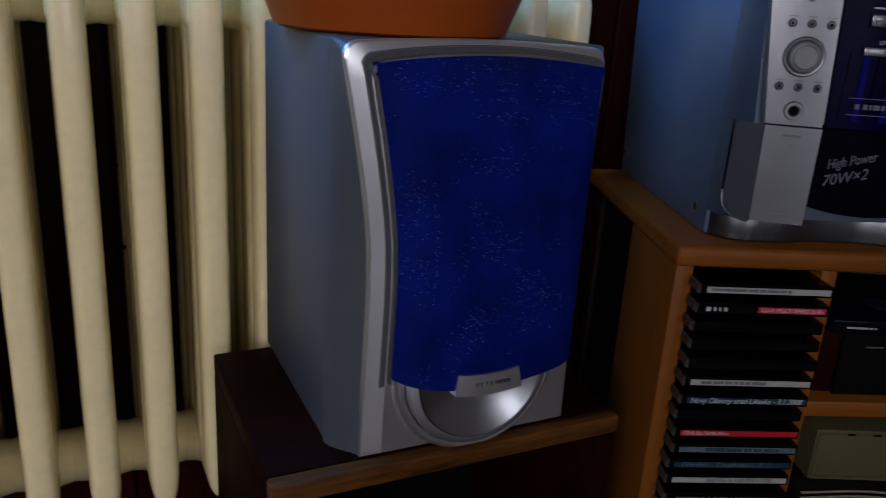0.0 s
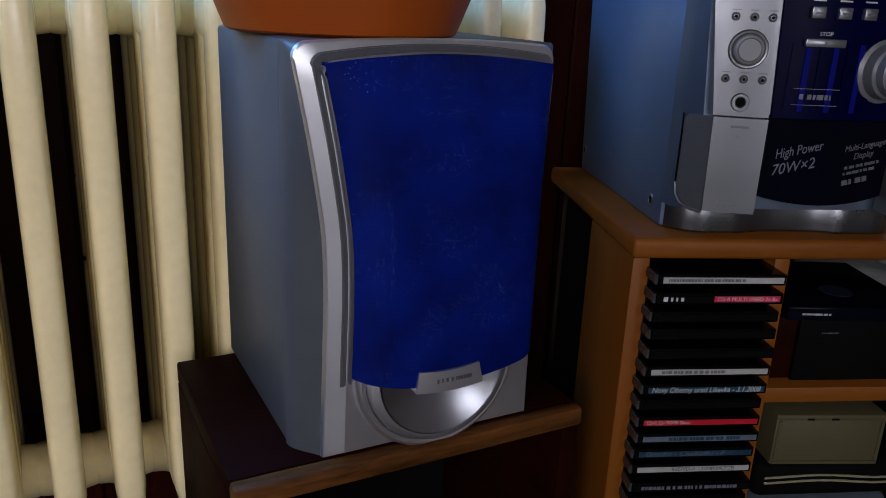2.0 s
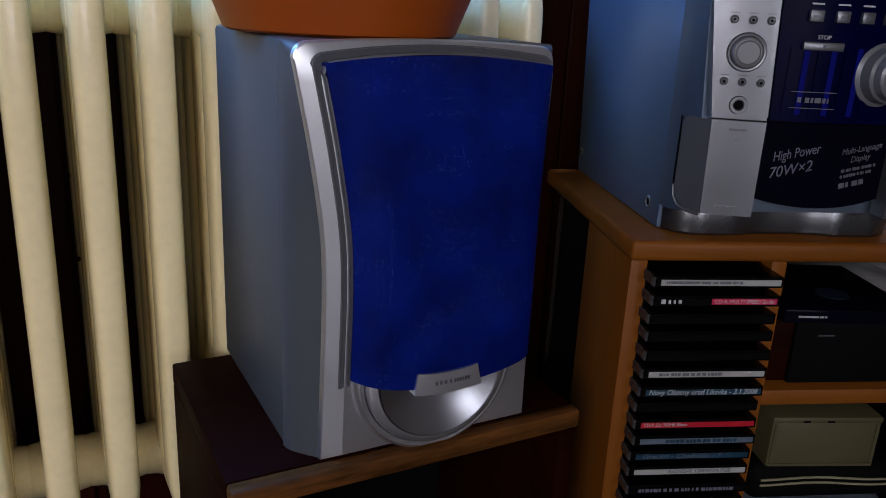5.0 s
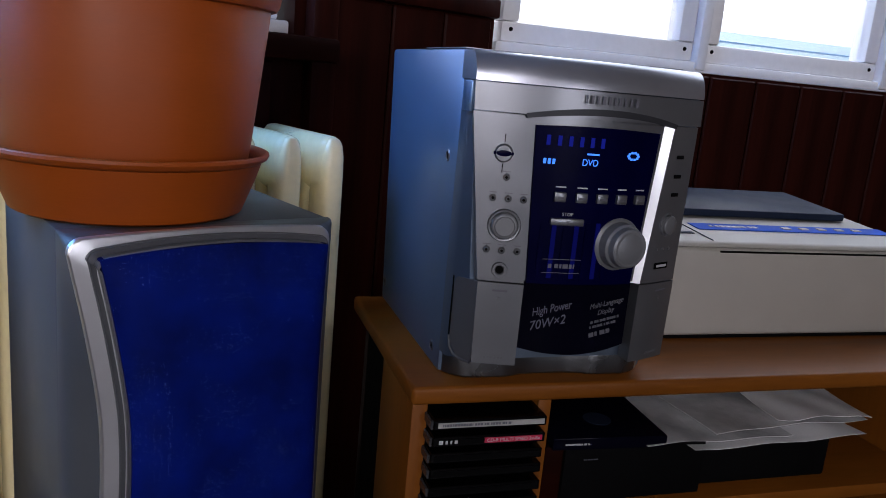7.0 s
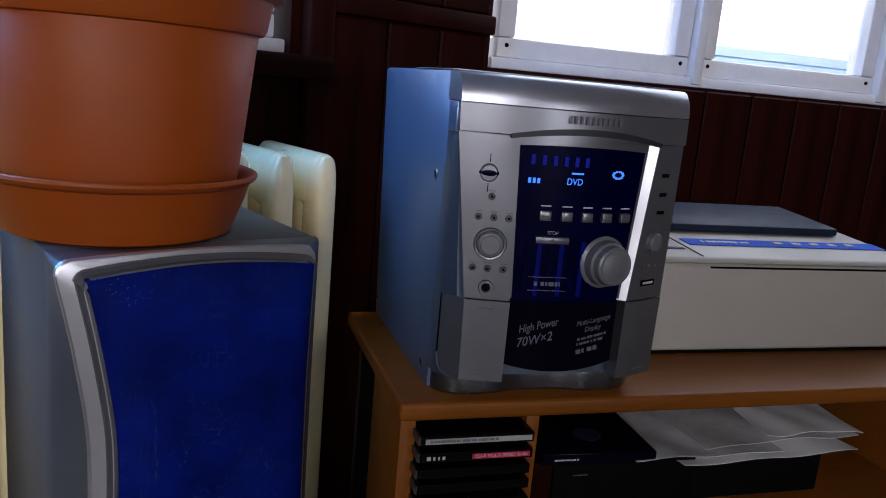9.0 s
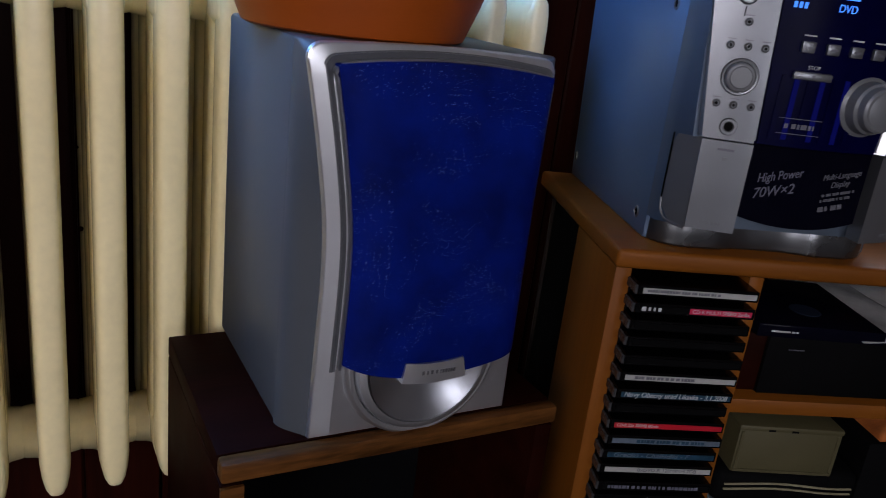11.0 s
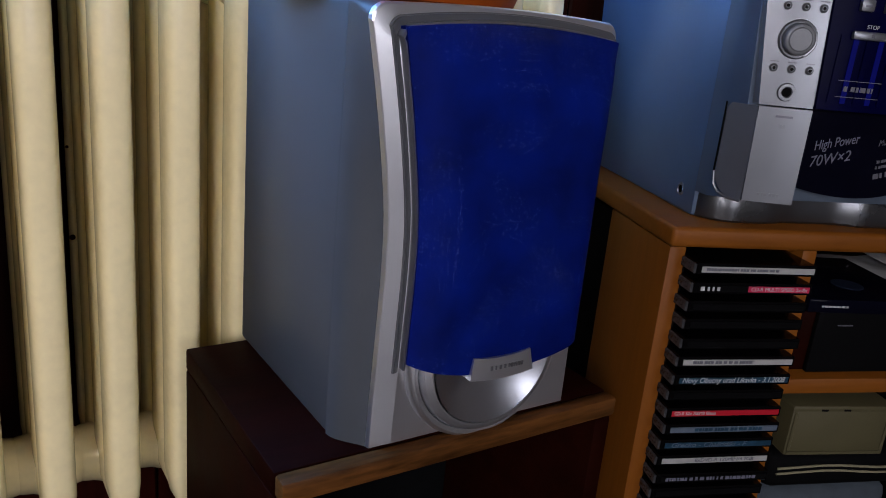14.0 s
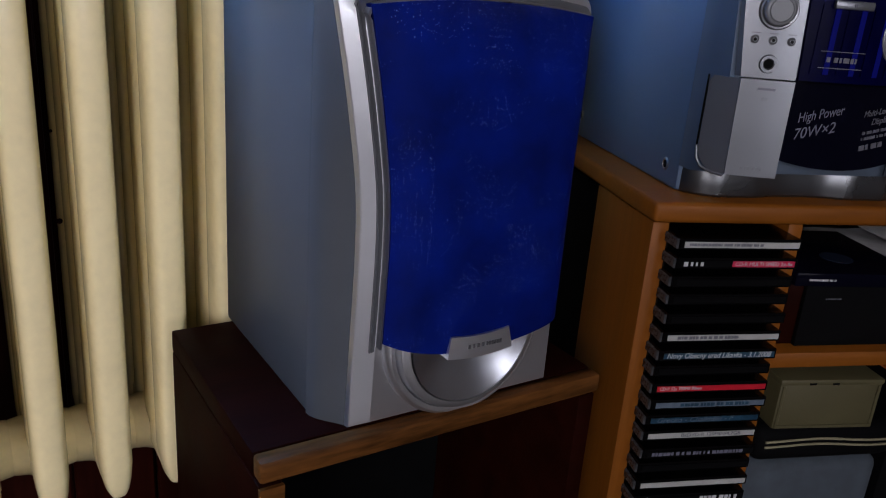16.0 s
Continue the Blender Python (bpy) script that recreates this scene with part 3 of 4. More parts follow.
part("rim", lathe([(0.1098, 0.160), (0.1135, 0.161), (0.116, 0.165), (0.1195, 0.184), (0.1205, 0.187), (0.127, 0.189), (0.1295, 0.192), (0.1300, 0.205), (0.1275, 0.209), (0.121, 0.209), (0.1135, 0.178), (0.1065, 0.169)], 80), "terracotta", pot, "rolled double rim")
part("soil", lathe([(0, 0.178), (0.06, 0.180), (0.1115, 0.176), (0.104, 0.1685), (0, 0.1685)], 40), mat("potting_soil", (0.03, 0.02, 0.014), 0.9, var=0.4, scale=90, bump=0.8, fine=300), pot, "dark potting soil")

# ---- cabinet ----
CZ = 0.664 - FLOOR
cab = thing("shelf_cabinet", pose(0.262, 0.627, FLOOR), "orange beech laminate shelf cabinet with open compartments", "cabinet")
CW, CD = 1.02, 0.30
part("top", box(-0.003, CW, -0.006, CD, CZ - 0.019, CZ, 0.0045, 3), "orange_wood", cab)
part("side_panel", box(0, 0.016, 0.0, 0.128, 0, CZ - 0.0195, 0.0015), "orange_side", cab)
part("side_panel", box(CW - 0.018, CW - 0.002, 0.0, CD, 0, CZ - 0.0195, 0.0015), "orange_side", cab)
part("divider", box(0.133, 0.148, 0.0, CD - 0.006, 0, CZ - 0.0195, 0.0015), "orange_side", cab)
part("divider", box(0.700, 0.716, 0.0, CD - 0.006, 0, CZ - 0.0195, 0.0015), "orange_side", cab)
part("shelf", box(0.1485, 0.6995, 0.004, CD - 0.006, 0.512 - FLOOR - 0.016, 0.512 - FLOOR, 0.0015), "orange_wood", cab)
part("bottom", box(0.1485, 0.6995, 0.004, CD - 0.006, 0.04, 0.056, 0.0015), "orange_wood", cab)
part("back_panel", box(0.0165, CW - 0.0185, CD - 0.0055, CD - 0.0005, 0.0, CZ - 0.02), mat("black_back_board", (0.018, 0.012, 0.010), 0.8, var=0.2), cab)
part("rack_liner", box(0.0163, 0.0195, 0.004, CD - 0.02, 0.02, CZ - 0.03), "black", cab, "black slotted rack side")
part("rack_liner", box(0.1295, 0.1328, 0.004, CD - 0.02, 0.02, CZ - 0.03), "black", cab, "black slotted rack side")
# ---- discs in the rack ----
PITCH, DISC_X, DISC_Y = 0.0177, 0.3375, 0.606


def disc(z, inlay, dx=0.0, dy=0.0, label="", mark=None, h=0.0102, tilt=0.0):
    d = thing("cd_case", pose(DISC_X + dx, DISC_Y + dy, z, 0, tilt, 0), label or "compact disc case with a dark spine in the rack", "disc case", "discs in the rack")
    part("case", box(-0.0585, 0.0585, 0.0, 0.142, 0, h, 0.0008, 1), "case", d)
    part("spine", box(-0.0545, 0.0560, -0.0006, 0.004, 0.0022, h - 0.0026), inlay, d)
    part("hinge", box(-0.0618, -0.0588, 0.0, 0.024, 0.0004, h - 0.0004, 0.0010, 1), "hinge", d, "clear hinge end")
    if mark:
        mark(d, h)
    return d


def m_bars(x0, x1, seed, material="ink", s=0.22):
    return lambda d, h: part("writing", bars(x0, x1, -0.0008, h * (0.5 - s), h * (0.5 + s), seed), material, d)


def m_text(text, x, size, width, material="ink", shear=0.0):
    return lambda d, h: letters("writing", text, size, pose(x, -0.0008, h / 2, 90), material, d, shear=shear, width=width)


def m_multi(d, h):
    part("logo_block", box(-0.0525, -0.0485, -0.0009, 0.0, 0.003, 0.007), "ink", d)
    part("logo_block", bars(-0.046, -0.034, -0.0008, 0.0033, 0.0067, 3), "ink", d)
    part("inlay", box(-0.006, 0.055, -0.0008, 0.0, 0.0024, 0.0078), "pink", d, "crimson block on the spine")
    letters("writing", "CD-R MULTI SPEED 2x-8x", 0.005, pose(0.0245, -0.0011, 0.0051, 90), "ink", d, width=0.056)


def m_none(d, h):
    pass


Z1 = 0.6268
rows_of_discs = [
    ("spine_white", m_bars(-0.050, 0.020, 1, "ink_dark", 0.11), "compact disc case with a white spine"),
    ("black", m_multi, "recordable disc case with a black and crimson spine"),
    ("black", m_none, ""),
    ("black", m_none, ""),
    ("black", m_none, ""),
    ("spine_white", m_bars(-0.045, 0.015, 2, "ink_dark", 0.13), "compact disc case with a white lettered spine"),
    ("teal", m_text("Novy Obecny urad Likavka - 3.1.2008", 0.0, 0.0075, 0.104, "ink", 0.25), "compact disc case with a teal lettered spine"),
    ("black", m_none, ""),
    ("red", m_text("CD-R 52x 700MB 80min", -0.031, 0.0048, 0.042, "ink"), "recordable disc case with a red spine"),
    ("greyblue", m_bars(-0.03, 0.04, 6, "teal", 0.15), "compact disc case with a grey-blue spine"),
    ("teal", m_text("Grecko - Chalkidiki - F", -0.010, 0.0068, 0.078, "greyblue", 0.25), "compact disc case with a dark teal spine"),
    ("spine_white", m_text("8xDVD-R 120MIN/4.7GB", 0.010, 0.0052, 0.062, "ink_dark"), "recordable disc case with a white spine"),
    ("black", m_bars(-0.05, 0.045, 9, "ink_dim", 0.16), "compact disc case with a handwritten black spine"),
    ("black", m_none, ""),
    ("spine_white", m_none, "compact disc case with a plain white spine"),
    ("black", m_bars(0.01, 0.05, 10, "ink", 0.2), ""),
    ("greyblue", m_none, "compact disc case with a grey-blue spine"),
    ("black", m_none, ""),
    ("black", m_none, ""),
]
rnd = random.Random(4)
for i, (inlay, mark, label) in enumerate(rows_of_discs):
    disc(Z1 - PITCH * i * (1.0 if i < 9 else 0.985), inlay, rnd.uniform(-0.001, 0.001), rnd.uniform(-0.002, 0.003), label, mark)

# ---- stereo ----
SX, SY, SZ = 0.410, 0.597, 0.655


def bow(x, off=0.0):
    """Depth of the stereo's bowed front at x from its middle."""
    return 0.025 * (x / 0.117) ** 2 - off


def fy(x, off=0.0):
    """The same for the controls, whose right column turns away."""
    return bow(x, off) + 0.08 * max(0.0, x - 0.083)


st = thing("stereo_system", pose(SX, SY, SZ), "silver and blue compact stereo system on the cabinet", "stereo")


def patch(xb0, xb1, xt0, xt1, z0, z1, off=0.0, deep=0.012, n=10, k=8, rise0=0.0, rise1=0.0, form=None):
    """A bowed plate of the front between two slanting edges; rise arches its lower and upper edge."""
    def at(a, b, back):
        x = (xb0 + (xb1 - xb0) * a) * (1 - b) + (xt0 + (xt1 - xt0) * a) * b
        q = 1 - (2 * a - 1) ** 2
        z = (z0 + rise0 * q) * (1 - b) + (z1 + rise1 * q) * b
        return Vector((x, (form or fy)(x, off) + (deep if back else 0), z))
    bm = sheet(lambda a, b: at(a, b, False), n, k, lambda a, b: at(a, b, True))
    edge = [e for e in bm.edges if len(e.link_faces) == 2 and e.calc_face_angle(0) > 0.9]
    bmesh.ops.bevel(bm, geom=edge, offset=0.0012, segments=2, affect="EDGES", profile=0.5)
    return bm


bm = box(-0.116, 0.116, 0.062, 0.355, 0.0094, 0.328, 0.004)
for v in bm.verts:              # the back leans outwards towards the top
    if v.co.y > 0.3:
        v.co.y -= 0.035 * (1 - v.co.z / 0.328)
part("body", bm, "side_sky_tint", st, "silver metal case with the blue window light in its colour")
# moulding between the case and the front
bm = loft([[(-0.116, 0.0625, 0.0335), (-0.116, 0.0625, 0.3275), (0.116, 0.0625, 0.3275), (0.116, 0.0625, 0.0335)],
           [(-0.115, 0.045, 0.0335), (-0.1165, 0.045, 0.322), (0.1165, 0.045, 0.322), (0.115, 0.045, 0.0335)],
           [(-0.098, 0.0265, 0.036), (-0.117, 0.0275, 0.300), (0.117, 0.0275, 0.300), (0.113, 0.0305, 0.036)]])
part("front_shell", bm, "shell_sky_tint", st, "silver grey front shell")
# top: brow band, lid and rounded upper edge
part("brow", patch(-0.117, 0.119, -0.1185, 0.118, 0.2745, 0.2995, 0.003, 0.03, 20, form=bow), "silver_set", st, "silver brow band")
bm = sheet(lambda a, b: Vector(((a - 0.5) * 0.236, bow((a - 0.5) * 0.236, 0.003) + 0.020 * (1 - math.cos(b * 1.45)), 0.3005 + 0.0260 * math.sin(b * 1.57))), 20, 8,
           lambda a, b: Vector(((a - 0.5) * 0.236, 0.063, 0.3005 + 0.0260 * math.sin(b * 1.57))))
part("lid", bm, "silver_lid_sheen", st, "silver disc lid with a rounded edge")
part("lid_top", box(-0.1165, 0.1165, 0.0635, 0.20, 0.3281, 0.3288), "silver_lid_sheen", st)
part("side_clip", box(-0.1195, -0.1160, 0.028, 0.052, 0.272, 0.2995, 0.001), "side_sky_tint", st)
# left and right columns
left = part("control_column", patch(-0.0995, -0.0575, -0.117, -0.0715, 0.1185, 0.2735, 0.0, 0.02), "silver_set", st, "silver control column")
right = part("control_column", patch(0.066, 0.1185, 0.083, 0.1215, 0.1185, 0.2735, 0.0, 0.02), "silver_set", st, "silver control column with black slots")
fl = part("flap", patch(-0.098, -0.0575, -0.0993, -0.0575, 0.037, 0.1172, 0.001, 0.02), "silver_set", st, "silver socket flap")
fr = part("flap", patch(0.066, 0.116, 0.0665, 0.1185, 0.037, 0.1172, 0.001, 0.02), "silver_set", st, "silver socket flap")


def flap_side(a, b, back=0.0):
    """Slanting flank of the left flap; its lower rear corner is rounded off."""
    z0 = 0.037 + 0.016 * (1 - a) ** 4
    return Vector((-0.1143 + 0.0158 * a + back, 0.0385 - 0.0207 * a + back, z0 + (0.1168 - z0) * b))


part("flap_side", sheet(flap_side, 14, 6, lambda a, b: flap_side(a, b, 0.005)), "silver_set", fl, "grey slanting side of the flap")
gap = [(-0.1150, 0.0398, 0.117 - 0.012 * i) for i in range(6)]
part("flap_gap", tube(gap, 0.0009), "black", st, "dark gap beside the flap")
part("flap_corner", tube([(-0.1152, 0.0400, 0.057), (-0.1140, 0.0385, 0.046), (-0.1112, 0.0345, 0.0395), (-0.106, 0.0278, 0.0365), (-0.0985, 0.0182, 0.0355)], 0.0013), "silver_set", st, "bright curved flap corner")
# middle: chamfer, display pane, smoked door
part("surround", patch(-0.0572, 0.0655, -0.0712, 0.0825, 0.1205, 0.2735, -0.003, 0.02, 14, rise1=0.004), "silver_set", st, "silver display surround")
# Same plastic as the surround, in a lighter silver for its window sheen
part("display_chamfer", sheet(lambda a, b: Vector(((0.0562 + 0.0100 * a) * (1 - b) + (0.0672 + 0.0152 * a) * b, fy((0.0562 + 0.0100 * a) * (1 - b) + (0.0672 + 0.0152 * a) * b) + 0.0055 - 0.0075 * a, 0.119 + 0.154 * b)), 4, 10,
                              lambda a, b: Vector(((0.0562 + 0.0100 * a) * (1 - b) + (0.0672 + 0.0152 * a) * b, 0.026, 0.119 + 0.154 * b))), "silver", st, "slanting edge of the display, lighter silver for its sheen")
# Dark strip painted where the brow's shadow falls
part("arch", patch(-0.0725, 0.0835, -0.0735, 0.0845, 0.2712, 0.2752, 0.0036, 0.01, 20, 3, 0.007, 0.009, bow), "groove", st, "dark arched strip drawn for the shadow of the brow")
pane = part("display_panel", patch(-0.055, 0.055, -0.062, 0.0665, 0.119, 0.2655, -0.0005, 0.012, 14, rise1=0.002), "blue_panel", st, "dark blue glossy display panel")
door = part("smoked_door", patch(-0.056, 0.0645, -0.056, 0.0645, 0.052, 0.1183, -0.012, 0.015, 14, rise0=-0.008), "black_gloss", st, "black smoked cassette door")
# plinth with rounded corners
def plinth_loop(z, k):
    """Outline of the base at height z, drawn in by k: two rounded feet with a shallow recess between them."""
    r, loop = 0.036 - k, [(-0.1157 + k, 0.110, z)]
    for i in range(13):
        a = math.pi / 2 * i / 12
        loop.append((-0.0797 - r * math.cos(a), 0.078 - r * math.sin(a), z))
    for i in range(1, 20):
        q = i / 19 * 2 - 1
        loop.append((0.0797 * q, 0.042 + k + 0.007 * max(0.0, 1 - (q / 0.62) ** 4) ** 2, z))
    for i in range(13):
        a = math.pi / 2 * (1 - i / 12)
        loop.append((0.0797 + r * math.cos(a), 0.078 - r * math.sin(a), z))
    return loop + [(0.1157 - k, 0.110, z)]


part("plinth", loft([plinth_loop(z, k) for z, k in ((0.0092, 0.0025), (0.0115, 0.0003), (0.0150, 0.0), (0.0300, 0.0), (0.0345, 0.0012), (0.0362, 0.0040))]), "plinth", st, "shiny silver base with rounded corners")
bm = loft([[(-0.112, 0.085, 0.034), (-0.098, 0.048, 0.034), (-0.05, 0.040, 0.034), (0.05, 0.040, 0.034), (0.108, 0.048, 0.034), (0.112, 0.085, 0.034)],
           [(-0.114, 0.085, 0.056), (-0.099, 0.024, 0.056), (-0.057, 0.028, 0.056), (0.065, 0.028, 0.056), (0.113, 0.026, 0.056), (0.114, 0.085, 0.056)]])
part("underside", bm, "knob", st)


def on(x, z, off=0.0, dx=0.0):
    """Pose on the bowed front at x, z: local z looks out."""
    ang = math.degrees(math.atan(2 * 0.025 * x / 0.117 ** 2 + (0.08 if x > 0.083 else 0)))
    return pose(x, fy(x, off), z, 90, 0, 0) if dx else Matrix.Translation((x, fy(x, off), z)) @ pose(0, 0, 0, 0, 0, ang) @ pose(0, 0, 0, 90)


def X(x):
    return x - SX


def knob(name, x, z, r, h, parent, material="knob", off=0.0, groove=True):
    k = part(name, lathe([(0, h), (r * 0.80, h), (r * 0.90, h - r * 0.05), (r * 0.95, h * 0.8), (r, 0.0), (0, -0.001)], 48), material, parent, "", on(x, z, off))
    if groove:
        part("ring", lathe([(r * 1.02, -0.001), (r * 1.02, h * 0.25), (r * 1.14, h * 0.3), (r * 1.22, 0.0), (r * 1.22, -0.001)], 48), "silver_dark", k)
    return k


knob("dial", X(0.329), 0.827 - SZ, 0.0128, 0.007, left)
part("dial_disc", lathe([(0, 0.0078), (0.0085, 0.0078), (0.0098, 0.0068), (0.0098, 0.006)], 40), "knob", left, "", on(X(0.329), 0.827 - SZ))
big = part("volume_knob", lathe([(0, 0.021), (0.0165, 0.021), (0.0185, 0.0195), (0.0195, 0.013), (0.0215, 0.011), (0.0225, 0.002), (0.0255, 0.0), (0.0255, -0.006)], 64), "knob", st, "large silver volume knob", on(X(0.443), 0.814 - SZ, 0.0))
part("face", lathe([(0, 0.0216), (0.0135, 0.0216), (0.0143, 0.0211)], 48), "knob", big)
jk = part("headphone_socket", lathe([(0.0035, 0.0005), (0.0045, 0.002), (0.0068, 0.002), (0.0075, 0.0)], 36), "silver_set", left, "", on(X(0.329), 0.785 - SZ))
part("hole", lathe([(0, 0.0012), (0.0037, 0.0012), (0.0037, 0)], 24), "black", jk)
pw = part("power_button", lathe([(0, 0.0032), (0.007, 0.003), (0.0085, 0.0)], 32), "silver_dark", left, "", on(X(0.322), 0.893 - SZ))
lens = lathe([(0, 0.0042), (0.006, 0.0036), (0.0088, 0.001), (0.0088, 0)], 32)
bmesh.ops.transform(lens, matrix=Matrix.Diagonal((1.05, 0.42, 1, 1)), verts=lens.verts)
part("lens", lens, "blue_panel", pw, "dark blue oval lens")
for dz in (-0.0135, 0.0135):
    part("tick", box(-0.0004, 0.0004, dz - 0.004, dz + 0.004, 0, 0.0008), "black", pw)
for x, z in ((0.3165, 0.852), (0.330, 0.852), (0.3435, 0.852), (0.3155, 0.8035), (0.329, 0.8035), (0.343, 0.8035), (0.3265, 0.8715)):
    b = part("small_button", lathe([(0, 0.0018), (0.0018, 0.0018), (0.0025, 0.001), (0.0034, 0.0003), (0.0034, 0)], 20), "silver_set", left, "", on(X(x), z - SZ))
    part("centre", lathe([(0, 0.0022), (0.0013, 0.0021), (0.0015, 0.001)], 12), "black", b)
    part("caption", box(-0.0035, 0.0035, 0.0048, 0.0056, 0, 0.0004), "ink_dark", b)
for z in (0.899, 0.880, 0.862):
    part("slot_button", box(-0.0055, 0.0055, -0.0018, 0.0018, -0.001, 0.0012, 0.0006), "black", right, "", on(X(0.5085), z - SZ))
knob("dial", X(0.5045), 0.832 - SZ, 0.0098, 0.005, right)
for dx in (-0.009, 0, 0.009):
    part("small_button", lathe([(0, 0.0012), (0.0012, 0.001), (0.0016, 0)], 14), "chrome", right, "", on(X(0.503) + dx, 0.8075 - SZ))
part("plate", box(-0.011, 0.011, -0.0032, 0.0032, 0, 0.0008, 0.0006), "black", right, "", on(X(0.5035), 0.7905 - SZ))
part("plate_mark", box(-0.008, 0.008, -0.0012, 0.0012, 0.0009, 0.0012), "ink", right, "", on(X(0.5035), 0.7905 - SZ))
# display: lit characters and bars
for i in range(6):
    part("level_bar", box(-0.0018, 0.0018, -0.0045, 0.0045, 0, 0.0006), "lit_dim", pane, "", on(-0.050 + 0.0105 * i, 0.2535, 0.0002))
letters("writing", "DVD", 0.0088, on(X(0.4020), 0.890 - SZ, 0.0004), "lit", pane, "lit blue display letters", width=0.0155)
for i in range(3):
    part("segment", box(-0.0013, 0.0013, -0.0024, 0.0024, 0, 0.0006), "lit", pane, "", on(-0.0515 + 0.0042 * i, 0.2345, 0.0002))
part("segment", box(-0.006, 0.006, -0.0008, 0.0008, 0, 0.0006), "lit", pane, "", on(-0.006, 0.2430, 0.0002))
for i in range(10):
    a = 2 * math.pi * i / 10
    part("segment", box(-0.0012, 0.0012, -0.0010, 0.0010, 0, 0.0006), "lit", pane, "", on(0.037 + 0.0056 * math.cos(a), 0.2435 + 0.0032 * math.sin(a), 0.0002))
for i in range(5):
    b = part("source_button", box(-0.0056, 0.0056, -0.0046, 0.0046, -0.001, 0.0035, 0.001), "silver_set", pane, "", on(X(0.3765 + 0.0209 * i), 0.8575 - SZ, 0.0))
    part("slot", box(-0.003, 0.003, -0.0012, 0.0006, 0.0036, 0.0038), "ink_dark", b)
    part("caption", box(-0.005, 0.005, 0.0085, 0.0098, 0.0004, 0.0010), "ink", b)
sb = part("stop_button", box(-0.0165, 0.0165, -0.0034, 0.0034, -0.001, 0.0035, 0.0012), "silver_set", pane, "", on(X(0.386), 0.8345 - SZ, 0.0))
part("square", box(-0.0012, 0.0012, -0.0012, 0.0012, 0.0036, 0.0039), "ink_dark", sb)
letters("writing", "STOP", 0.0045, pose(0, 0.0068, 0.001), "ink", sb)
for i in range(7):          # lit ribs inside the panel
    part("rib", box(-0.0022, 0.0022, -0.028, 0.026, -0.0002, 0.0005), "lit_faint" if i % 2 else "blue_panel", pane, "", on(-0.046 + 0.011 * i, 0.153, 0.0))
for z in (0.7985, 0.7855):
    part("rule", box(-0.019, 0.019, -0.0003, 0.0003, 0, 0.0006), "ink_dark", pane, "", on(X(0.386), z - SZ, 0.0002))
part("model_mark", bars(-0.013, 0.013, 0, -0.002, 0.002, 12), "ink_dark", pane, "", on(X(0.386), 0.792 - SZ, 0.0004) @ pose(0, 0, 0, -90))
letters("writing", "High Power", 0.0115, on(X(0.3875), 0.7465 - SZ, -0.0114) @ pose(0, 0, 0, 0, 0, 13), "ink_dim", door, shear=0.3, width=0.041)
letters("writing", "70W\u00d72", 0.0130, on(X(0.3845), 0.7320 - SZ, -0.0114) @ pose(0, 0, 0, 0, 0, 13), "ink_dim", door, shear=0.3, width=0.037)
letters("writing", "Multi-Language", 0.0075, on(X(0.4475), 0.7515 - SZ, -0.0114) @ pose(0, 0, 0, 0, 0, 10), "ink_dark", door, shear=0.3, width=0.040)
letters("writing", "Display", 0.0075, on(X(0.4475), 0.7435 - SZ, -0.0114) @ pose(0, 0, 0, 0, 0, 10), "ink_dark", door, shear=0.3, width=0.020)
for k in range(3):
    part("caption", bars(-0.017, 0.017 - 0.003 * k, 0, -0.0012 - 0.001 * (k == 2), 0.0012 + 0.001 * (k == 2), 20 + k), "ink_dark", door, "", on(X(0.4475), (0.735, 0.730, 0.722)[k] - SZ, -0.0112) @ pose(0, 0, 0, 0, 0, 10) @ pose(0, 0, 0, -90))
part("logo_block", bars(-0.027, 0.027, 0, -0.0036, 0.0036, 31, wide=(0.18, 0.42), gaps=(0.45, 0.6)), "ink_dark", st, "dark maker's mark drawn as plain bars", on(X(0.4150), 0.947 - SZ, 0.0046) @ pose(0, 0, 0, -90))
for f, x in ((fl, X(0.331)), (fr, X(0.508))):
    part("finger_slot", box(-0.007, 0.007, -0.0009, 0.0009, 0, 0.0006), "ink_dark", f, "", on(x, 0.765 - SZ, 0.0012))
    part("arrow", box(-0.0022, 0.0022, -0.0015, 0.0015, 0, 0.0005), "silver_dark", f, "", on(x, 0.757 - SZ, 0.0012))
    part("caption", bars(-0.009, 0.009, 0, -0.0012, 0.0012, 40), "silver_dark", f, "", on(x, 0.699 - SZ, 0.0012) @ pose(0, 0, 0, -90))
for y, z in ((0.090, 0.880), (0.087, 0.684), (0.31, 0.69)):
    s = part("screw_cup", lathe([(0.0035, -0.0005), (0.0045, 0.0012), (0.0062, 0.0)], 24, pose(0, 0, 0, 0, -90, 0)), "silver_set", st, "", pose(-0.116, y, z - SZ))
    part("hole", lathe([(0, 0.0004), (0.0036, 0.0004), (0.0036, 0)], 20, pose(0, 0, 0, 0, -90, 0)), "black", s)

# ---- printer ----
pr = thing("printer", pose(0.572, 0.743, 0.664), "off-white desktop printer with a dark lid on the cabinet", "printer")
part("body", box(0.0, 0.43, 0.0, 0.26, 0.004, 0.117, 0.006, 3), "printer", pr)
part("foot_seam", box(0.003, 0.427, 0.004, 0.256, 0.0, 0.0038), "black", pr)
bm = loft([[(0.001, 0.0, 0.1175), (0.429, 0.0, 0.1175), (0.429, 0.259, 0.1175), (0.001, 0.259, 0.1175)], [(0.003, 0.006, 0.124), (0.427, 0.006, 0.124), (0.427, 0.259, 0.146), (0.003, 0.259, 0.146)]])
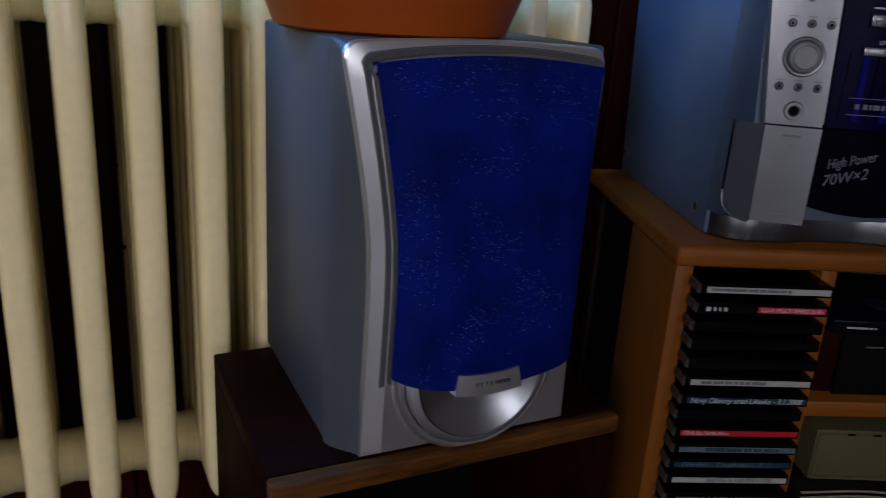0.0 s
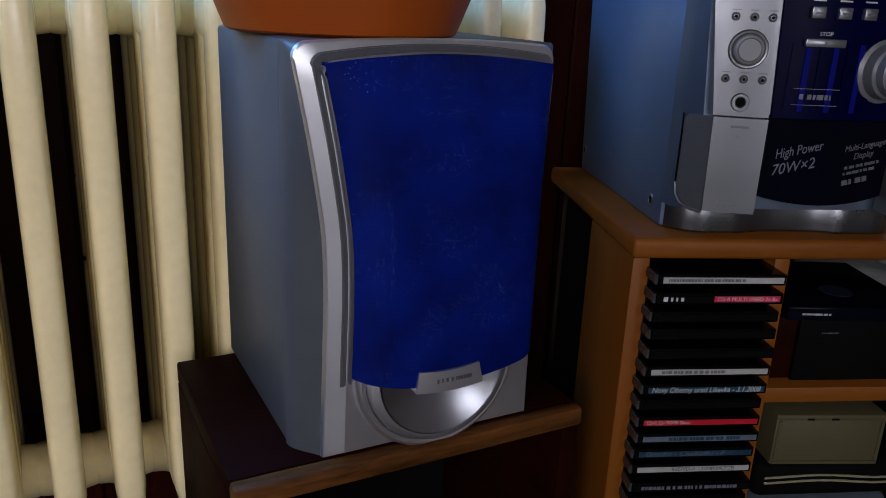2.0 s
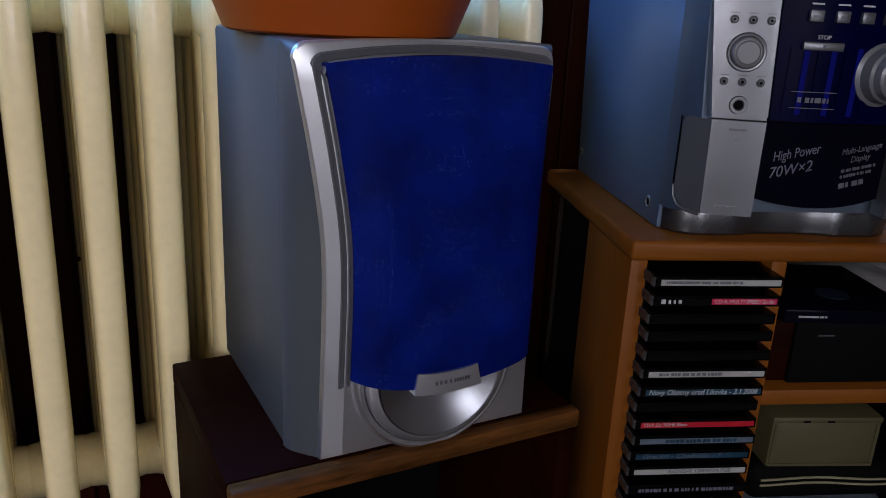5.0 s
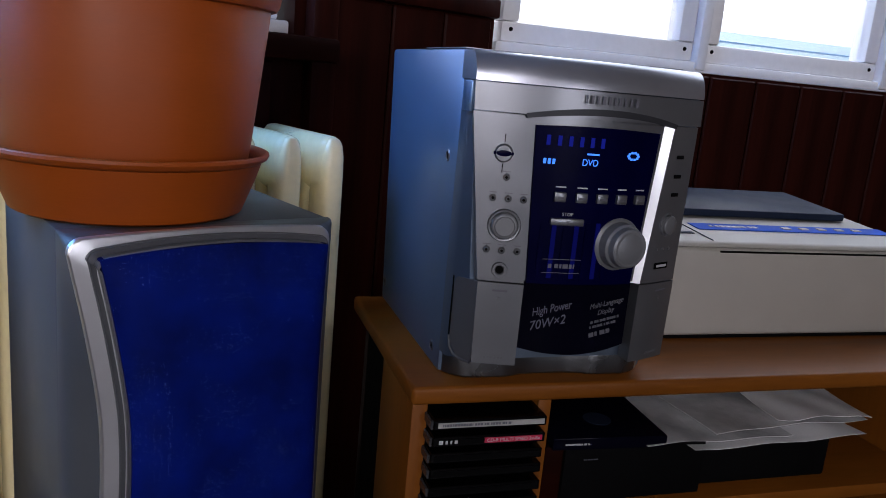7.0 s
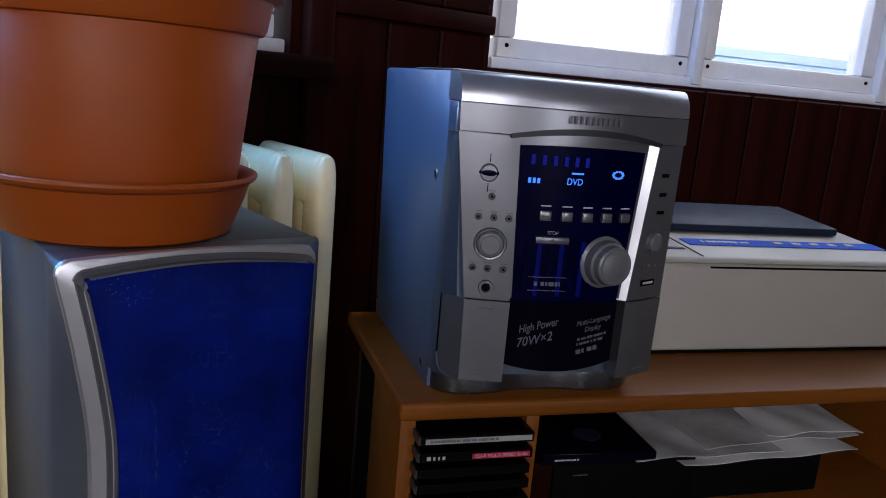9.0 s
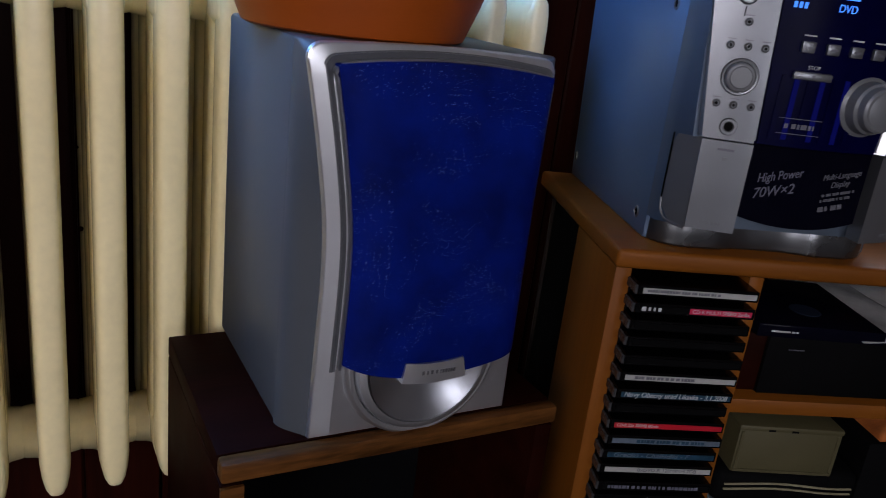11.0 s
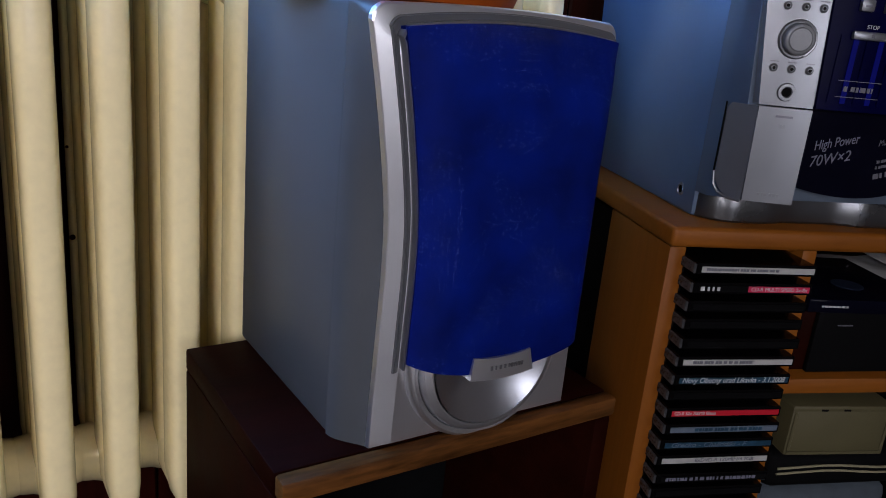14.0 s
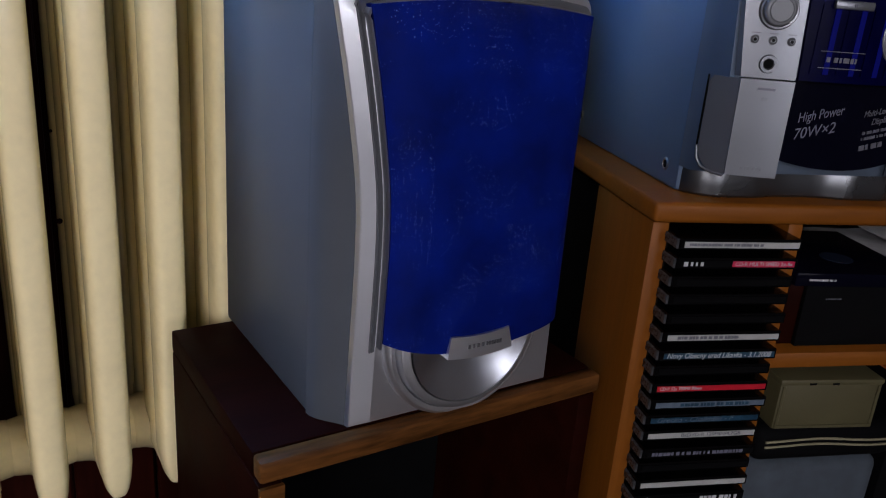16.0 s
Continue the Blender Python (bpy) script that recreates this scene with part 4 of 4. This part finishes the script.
bmesh.ops.bevel(bm, geom=bm.edges[:], offset=0.003, segments=2, affect="EDGES", profile=0.5)
top = part("top_cover", bm, "printer", pr, "white sloping top cover")
sl = pose(0, 0.006, 0.1245, math.degrees(math.atan(0.022 / 0.253)))
part("blue_strip", box(0.105, 0.425, 0.050, 0.078, 0, 0.0008), "printer_blue", top, "blue control strip", sl)
part("writing", bars(0.130, 0.205, 0, -0.003, 0.003, 51), "ink", top, "", sl @ pose(0, 0.064, 0.0012) @ pose(0, 0, 0, -90))
for i in range(5):
    part("key", box(0.245 + 0.030 * i, 0.258 + 0.030 * i, 0.060, 0.068, 0.0009, 0.002), "printer", top, "", sl)
part("lid", box(0.02, 0.395, 0.112, 0.245, 0.001, 0.012, 0.003), "printer_dark", pr, "dark blue-grey lid", sl)
part("front_slot", box(0.100, 0.420, -0.0008, 0.001, 0.1115, 0.1138), "black", pr)
part("cover_seam", box(0.092, 0.0935, 0.002, 0.10, 0, 0.0008), "printer_dark", top, "", sl)
part("cover_mark", box(0.02, 0.085, 0.030, 0.038, 0, 0.0008), "printer_dark", top, "", sl)

# ---- things on the shelf ----
b = thing("black_case", pose(0.421, 0.640, 0.512), "dark wooden box with a black front on the shelf", "box")
part("body", box(0, 0.20, 0.01, 0.20, 0, 0.066, 0.003), "dark_wood", b)
part("front", box(0.022, 0.199, 0.004, 0.0095, 0.001, 0.065, 0.001), "black", b)
part("writing", bars(0.045, 0.062, 0.0035, 0.051, 0.0522, 61), "ink_dark", b)
d = thing("disc_box", pose(0.425, 0.640, 0.5785, 0, 0, -3), "black glossy disc box set lying on the case", "disc box")
part("box", box(0, 0.135, 0, 0.14, 0, 0.014, 0.0015), "black_gloss", d)
part("writing", bars(0.014, 0.042, -0.0004, 0.006, 0.0078, 62), "ink", d)
part("emblem", lathe([(0, 0.0006), (0.016, 0.0006), (0.016, 0)], 24, pose(0.07, 0.045, 0.0142)), "printer_dark", d)


def paper(x0, x1, y0, y1, z, seed, wave=0.004):
    rnd = random.Random(seed)
    p = [rnd.uniform(0, 6) for _ in range(4)]

    def at(a, b, dz=0.0):
        return Vector((x0 + (x1 - x0) * a, y0 + (y1 - y0) * b, z + dz + wave * (math.sin(5 * a + p[0]) * math.cos(3 * b + p[1]) + 0.4 * math.sin(13 * a + 7 * b + p[2])) + wave * 0.5))
    return sheet(at, 24, 12, lambda a, b: at(a, b, -0.0005))


pk = thing("dark_folder", pose(0.60, 0.66, 0.5122), "dark stack of folders under the papers", "folder")
part("body", box(0.0, 0.215, 0, 0.22, 0, 0.06, 0.003), "black", pk)
for i, (x0, x1, y0, y1, z, mt, ang) in enumerate(((0.0, 0.255, 0.0, 0.20, 0.0610, "paper_white", 3), (-0.06, 0.14, 0.005, 0.19, 0.0690, "film", 2), (0.03, 0.262, 0.004, 0.19, 0.0775, "film", 4), (0.12, 0.250, 0.03, 0.2, 0.0855, "paper_white", -5))):
    ob = part("paper_sheet" if mt == "paper_white" else "plastic_sleeve", paper(x0, x1, y0, y1, z, i, 0.003), mt, None, "", pose(0.595, 0.628, 0.512, 0, 0, ang))
    tagged(ob, "loose white sheet of paper on the shelf" if mt == "paper_white" else "crumpled clear plastic sleeve with papers", "paper" if mt == "paper_white" else "sleeve", "papers on the shelf")

# lower compartment
lb = thing("cardboard_box", pose(0.426, 0.626, 0.4303, 0, 0, -2), "small olive cardboard box below the shelf", "box")
part("body", box(0, 0.112, 0, 0.10, 0, 0.0535, 0.002), "card", lb)
part("lid", box(-0.001, 0.113, -0.001, 0.101, 0.049, 0.0555, 0.002), "card", lb)
for x0, x1, z0, z1 in ((0.002, 0.110, 0.001, 0.0045), (0.002, 0.0055, 0.005, 0.0485), (0.1065, 0.110, 0.005, 0.0485)):
    part("rim", box(x0, x1, -0.0012, 0.001, z0, z1, 0.0005, 1), "card", lb)
for x in (0.03, 0.055):
    part("notch", box(x, x + 0.007, -0.0016, 0.001, 0.050, 0.052), "black", lb)
cs = thing("zip_case", pose(0.415, 0.628, 0.388), "black zipped case with cream piping", "case")
part("body", box(0, 0.165, 0.0, 0.16, 0, 0.042, 0.012, 3), "black", cs)
for z in (0.020, 0.026):
    part("piping", tube([(0.01 + 0.145 * i / 10, -0.001 - 0.0006 * math.sin(i), z + 0.002 * math.sin(i * 0.5)) for i in range(11)], 0.0013), "piping", cs)
bg = thing("cloth_bag", pose(0.415, 0.632, 0.157), "folded grey cloth bag", "bag")
part("body", box(0, 0.16, 0, 0.19, 0, 0.23, 0.016, 3), "fabric", bg)
db = thing("dark_carton", pose(0.60, 0.655, 0.157), "tall dark carton in the lower compartment", "box")
part("body", box(0, 0.17, 0, 0.20, 0, 0.295, 0.003), "black", db)


def crumple(a, b, dz=0.0):
    x, y = 0.10 * (a - 0.5), 0.09 * (b - 0.5)
    h = 0.020 * max(0, 1 - (2 * a - 1) ** 2) ** 0.5 * max(0, 1 - (2 * b - 1) ** 2) ** 0.5
    return Vector((x, y, (h * (1 + 0.35 * math.sin(9 * a + 4 * b) + 0.25 * math.sin(17 * b + 3 * a)) + 0.0005) * dz))


oc = part("orange_cloth", sheet(lambda a, b: crumple(a, b, 1.0), 24, 18, lambda a, b: crumple(a, b, 0.0)), "peach", None, "", pose(0.665, 0.705, 0.4522))
tagged(oc, "crumpled orange cloth on a dark carton", "cloth")
